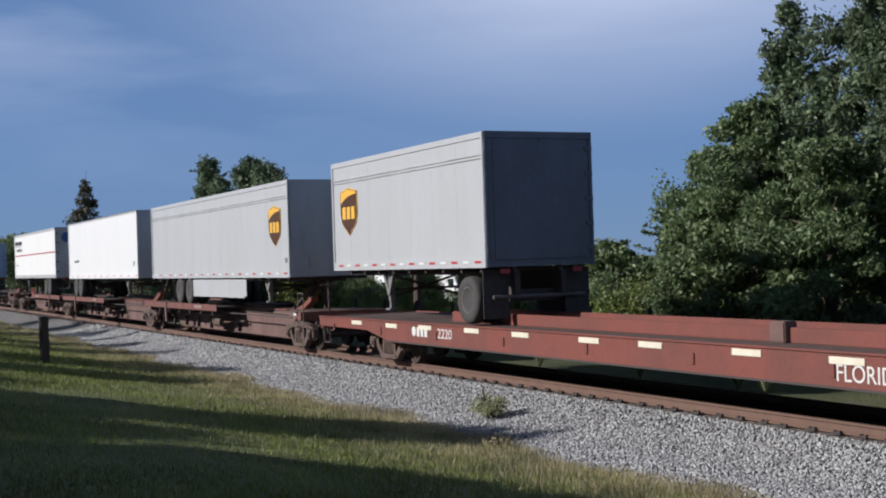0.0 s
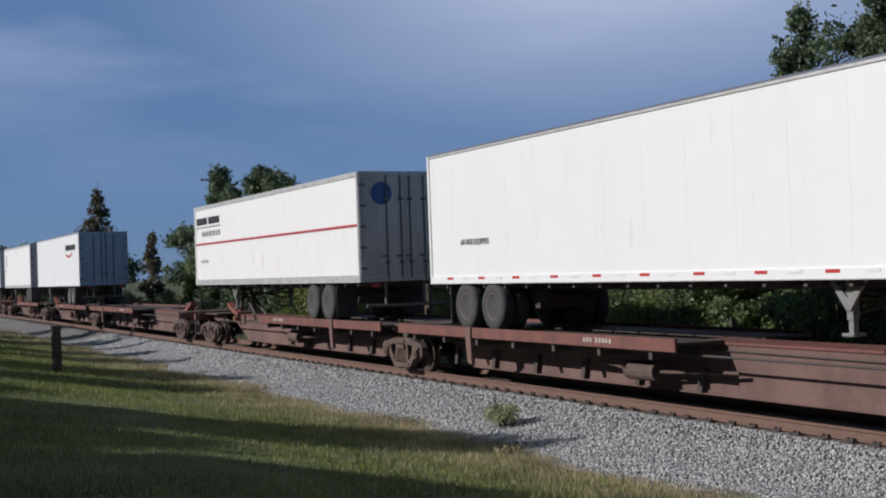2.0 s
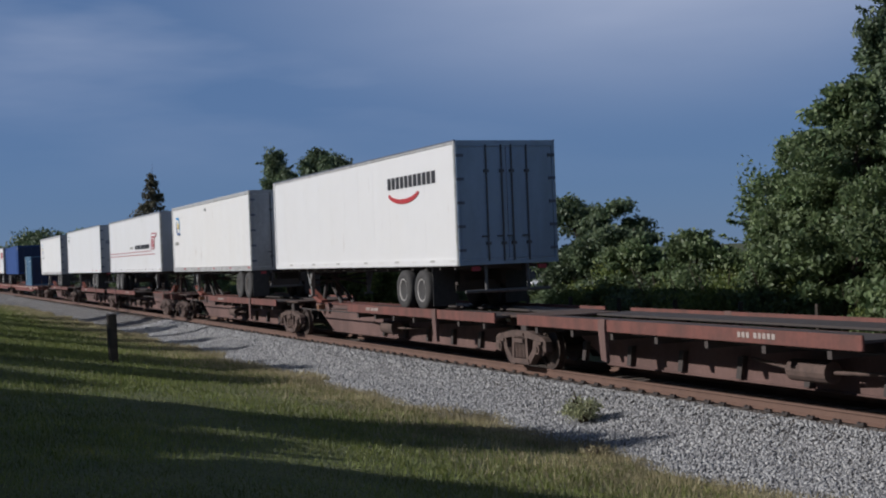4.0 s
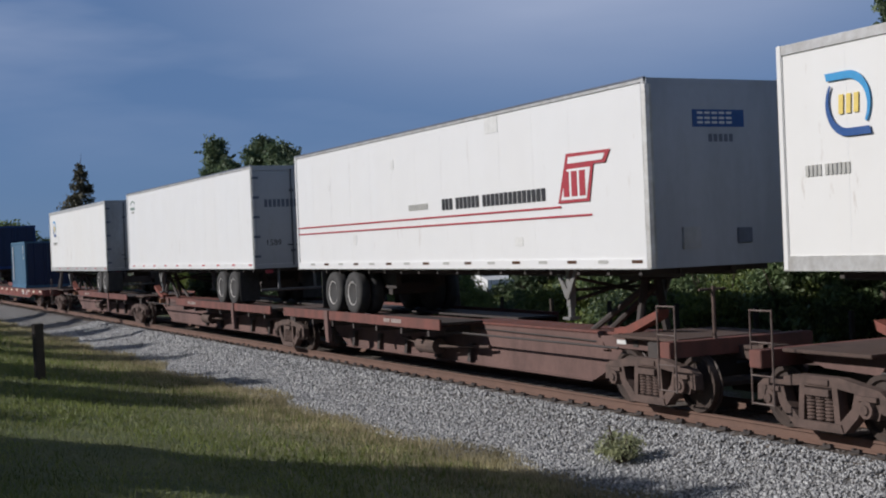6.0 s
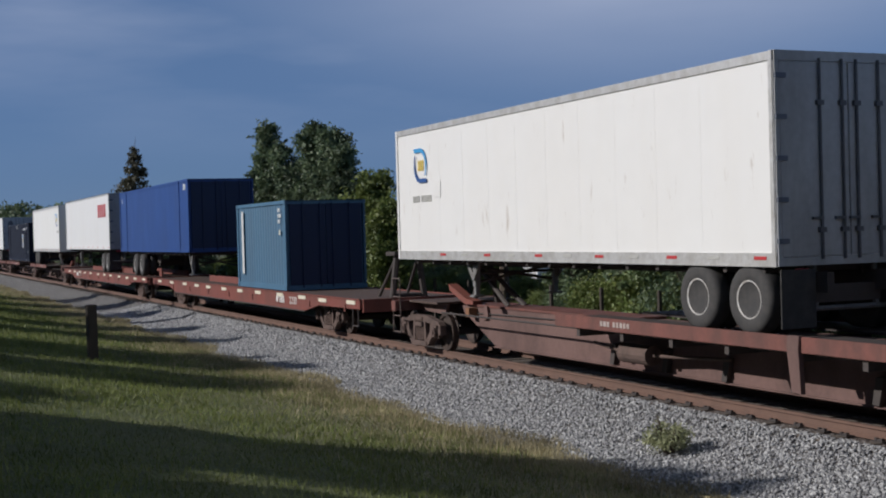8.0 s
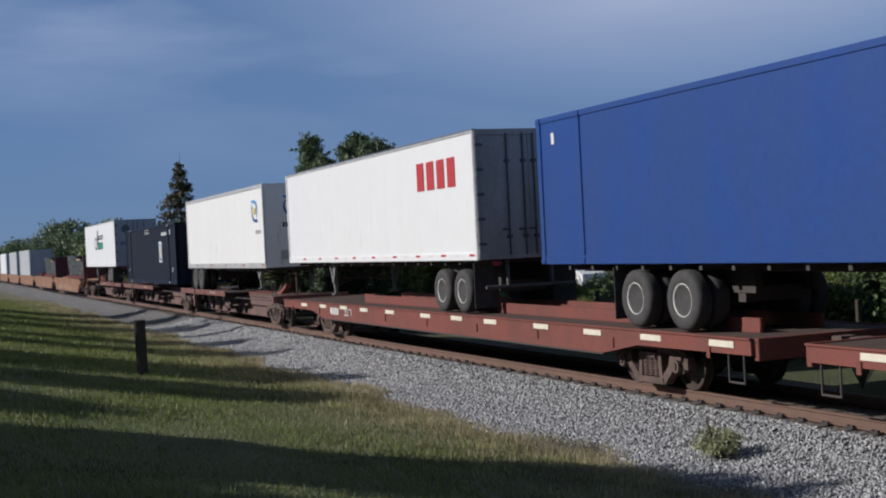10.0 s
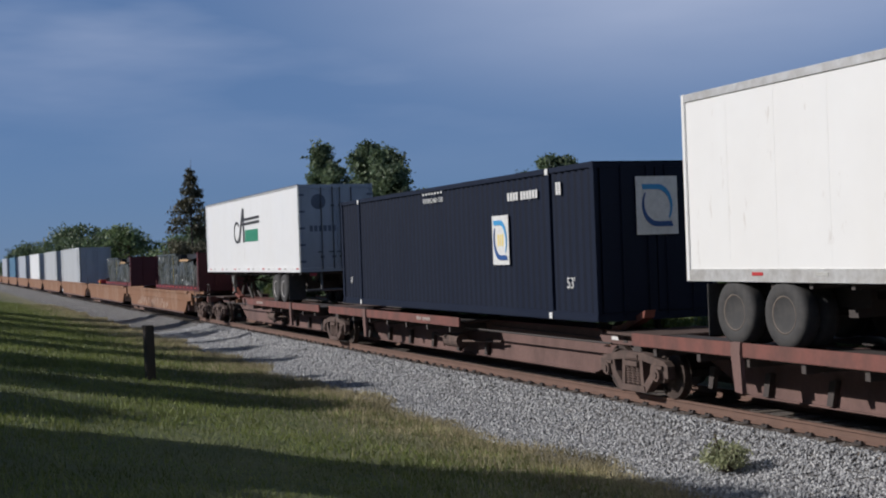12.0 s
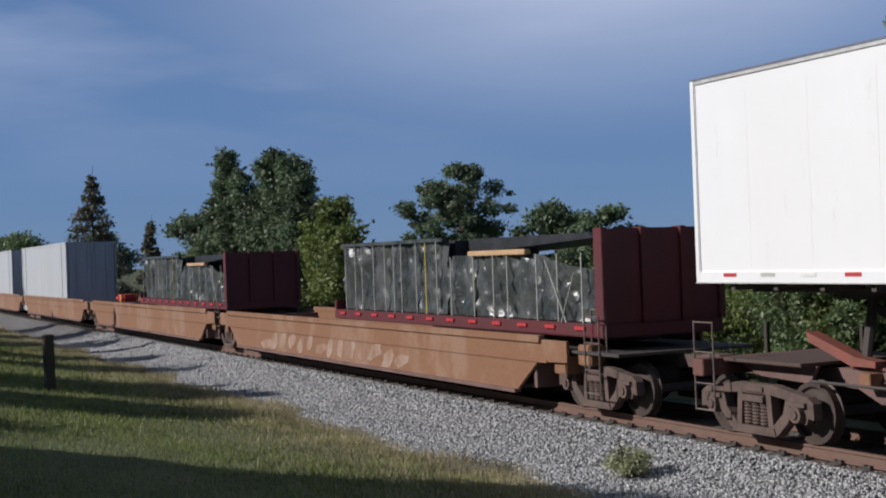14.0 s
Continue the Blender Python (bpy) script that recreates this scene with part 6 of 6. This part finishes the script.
bars_side(i_, -13.0, 3.4, (4, 6), 0.14, 0.10, FADEDINK)
part("side_hatch", soft_box(-11.77, -11.44, -1.306, -1.294, 3.48, 3.85, 0.004), CREAM, i_)
k2 = rolls(trailer(-240.24, 15.82, 2.27, 5.18, False, WHITE, DOOR, "white trailer with a red framed emblem on a flat car", tape=(REDTAPE, WHITETAPE), tape_gap=0.85, deck=1.06, wheel_back=1.1, leg_at=3.93), -240.24)
bars_side(k2, -3.6, 3.98, (4,), 0.68, 0.66, REDTAPE, gap=0.30)
l_ = rolls(trailer(-259.32, 14.3, 2.10, 5.13, True, CREAM, CREAM, "cream trailer with blue hook emblems on side and nose", tape=(REDTAPE, FADEDINK), tape_gap=1.5, wheel_back=1.26, leg_at=2.11, rim_mat=DARKRIM), -259.32)
swoosh_emblem(l_, -1.3, 4.19, 0.80, wide=0.98)
bars_side(l_, -1.3, 3.35, (6,), 0.14, 0.13, FADEDINK)
for flip, mat in ((True, BLUE), (False, SKYBLUE)):
    part("emblem", hook_shape(0, 0, 0.95, 0.80, flip, -0.006), mat, l_, "blue hook", pose(0.016, -0.1, 4.28, 0, 0, 90))
bars_end(l_, -0.62, 3.55, (4, 6), 0.17, 0.12, INK)
n_ = rolls(trailer(-297.39, 15.53, 2.20, 5.13, False, WHITE, DULL, "white trailer with a black script emblem over green bars", tape=(REDTAPE, WHITETAPE, FADEDINK), tape_gap=0.8, wheel_back=2.42, axle_gap=1.1, leg_at=3.9), -297.39)
for dz in (0, 0.17):
    part("emblem", plate([(-8.6, 4.02 + dz), (-5.62, 4.06 + dz), (-5.66, 4.16 + dz), (-8.5, 4.12 + dz)], -1.310, -1.302), INK, n_, "black script bar")
part("emblem", plate([(-9.2, 3.36), (-8.95, 3.36), (-8.22, 4.62), (-8.4, 4.72)], -1.311, -1.303), INK, n_, "black script upstroke")
part("emblem", plate([(-8.35, 3.36), (-8.12, 3.36), (-8.15, 4.68), (-8.34, 4.70)], -1.312, -1.304), INK, n_)
part("emblem", ring_shape(-9.45, 3.78, 0.52, 0.44, 0.10, 40, 320, -1.310), INK, n_)
bars_side(n_, -8.0, 3.38, (6,), 0.46, 0.36, GREEN, gap=0.20)
bars_end(n_, -0.95, 3.55, (6,), 0.2, 0.16, DARKEND)
part("emblem", lathe_y([(0.02, 0), (0.26, 0), (0.26, 0.008), (0.02, 0.008)], 20), DARKEND, n_, "round dark mark on the door", pose(0.016, -0.62, 4.55, 0, 0, 90))

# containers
j = rolls(container(-209.52, 5.58, 1.06, 3.79, TEAL, "grey-blue ribbed twenty-foot container on a flat car", doors=SHADED_BLUE), -209.52)
part("white_bar", soft_box(-4.92, -4.70, -1.30, -1.285, 1.50, 3.55, 0.003), WHITETAPE, j, "tall white stripe")
for z, n in ((3.45, 2), (3.28, 3), (3.11, 2)):
    bars_side(j, -0.72, z, (n,), 0.11, 0.12, WHITETAPE, y=-1.302)
part("yellow_mark", soft_box(-0.62, -0.5, -1.302, -1.29, 2.75, 2.9, 0.002), PAD, j)
kch = rolls(trailer(-222.16, 14.91, 2.16, 2.3, True, BLACK, BLACK, "black container chassis standing on a flat car", chassis_only=True, deck=1.06, wheel_back=3.5, axle_gap=1.5, leg_at=1.0, group="container chassis"), -222.16)
k = rolls(container(-222.16, 14.91, 2.17, 5.05, ROYAL, "smooth royal blue container on a chassis", posts=(-1.7, -13.2), ribbed=False, wide=1.28, doors=SHADED_BLUE), -222.16)
bars_side(k, -0.85, 4.65, (2,), 0.22, 0.2, WHITETAPE, y=-1.300)
bars_side(k, -14.3, 4.5, (1,), 0.22, 0.16, WHITETAPE, y=-1.300)
m = rolls(container(-276.7, 15.92, 1.30, 4.30, NAVY, "navy blue ribbed high container on a spine car", posts=(-1.95, -14.2), wide=1.28), -276.7)
swoosh_emblem(m, -4.32, 2.92, 0.86, True, 0.80)
lettering("53'", 0.30, WHITETAPE, m, on_side(-1.25, 1.92, -1.302), "white length mark")
lettering("53'", 0.22, WHITETAPE, m, on_side(-15.2, 1.92, -1.302), "white length mark")
lettering("WARNING HIGH CUBE", 0.17, WHITETAPE, m, on_side(-9.0, 3.92, -1.302), "white warning words", 0.78)
bars_side(m, -8.95, 4.12, (7,), 0.05, 0.2, WHITETAPE, y=-1.320, gap=0.5)
bars_side(m, -3.9, 3.74, (4, 6), 0.17, 0.14, WHITETAPE, y=-1.302)
bars_side(m, -1.6, 3.75, (2,), 0.25, 0.12, WHITETAPE, y=-1.302)
part("end_panel", soft_box(0.03, 0.04, -0.45, 0.45, 2.9, 4.0, 0.003), WHITETAPE, m, "pale end panel")
for flip, mat in ((True, BLUE), (False, SKYBLUE)):
    part("emblem", hook_shape(0, 0, 0.66, 0.80, flip, -0.006), mat, m, "blue hook", pose(0.048, 0, 3.45, 0, 0, 90))
for x in (-1.95, -14.2):
    for z in (1.37, 4.23):
        part("white_casting", soft_box(x - 0.07, x + 0.07, -1.33, -1.31, z - 0.06, z + 0.06, 0.004), WHITETAPE, m)
WELLBOX = ((-366.2, 16.0, PALE, "pale grey container in a well car"), (-387.0, 14.6, PALE, "pale grey container in a well car"), (-408.5, 14.6, WHITE, "white container in a well car"),
           (-430.5, 15.0, DULL, "grey container in a well car"), (-452.5, 15.0, TEAL, "blue-grey container in a well car"), (-474.0, 15.0, DULL, "grey container in a well car"))
# DULL doors paint the shade of the end face
for X, L, skin, label in WELLBOX:
    rolls(container(X, L, 0.33, 4.15, skin, label, posts=(-1.5, -L + 1.5), ribbed=False, doors=DULL), X)
bundle = rolls(thing("tarp_bundle", "small red bundle lying on the end of a well car", "bundle", m=pose(-353.6, TRACK, 0)), -353.6)
part("wrap", soft_box(-0.75, 0.75, -1.25, -0.55, 1.28, 1.58, 0.10), REDTAPE, bundle)
part("tie", boxes((0.35, 0.47, -1.262, -0.54, 1.275, 1.592)), YSTRAP, bundle)
for X in (-315.6, -337.4):
    for ob in tarped_load(X, "load wrapped in creased grey-green tarpaulin with straps"):
        rolls(ob, X)


def motions():
    """The whole train rolls along the track."""
    for ob, X in ROLLING:
        walk(ob, [(t, pose(X + s, TRACK, 0)) for t, s in ROLLED])


motions()
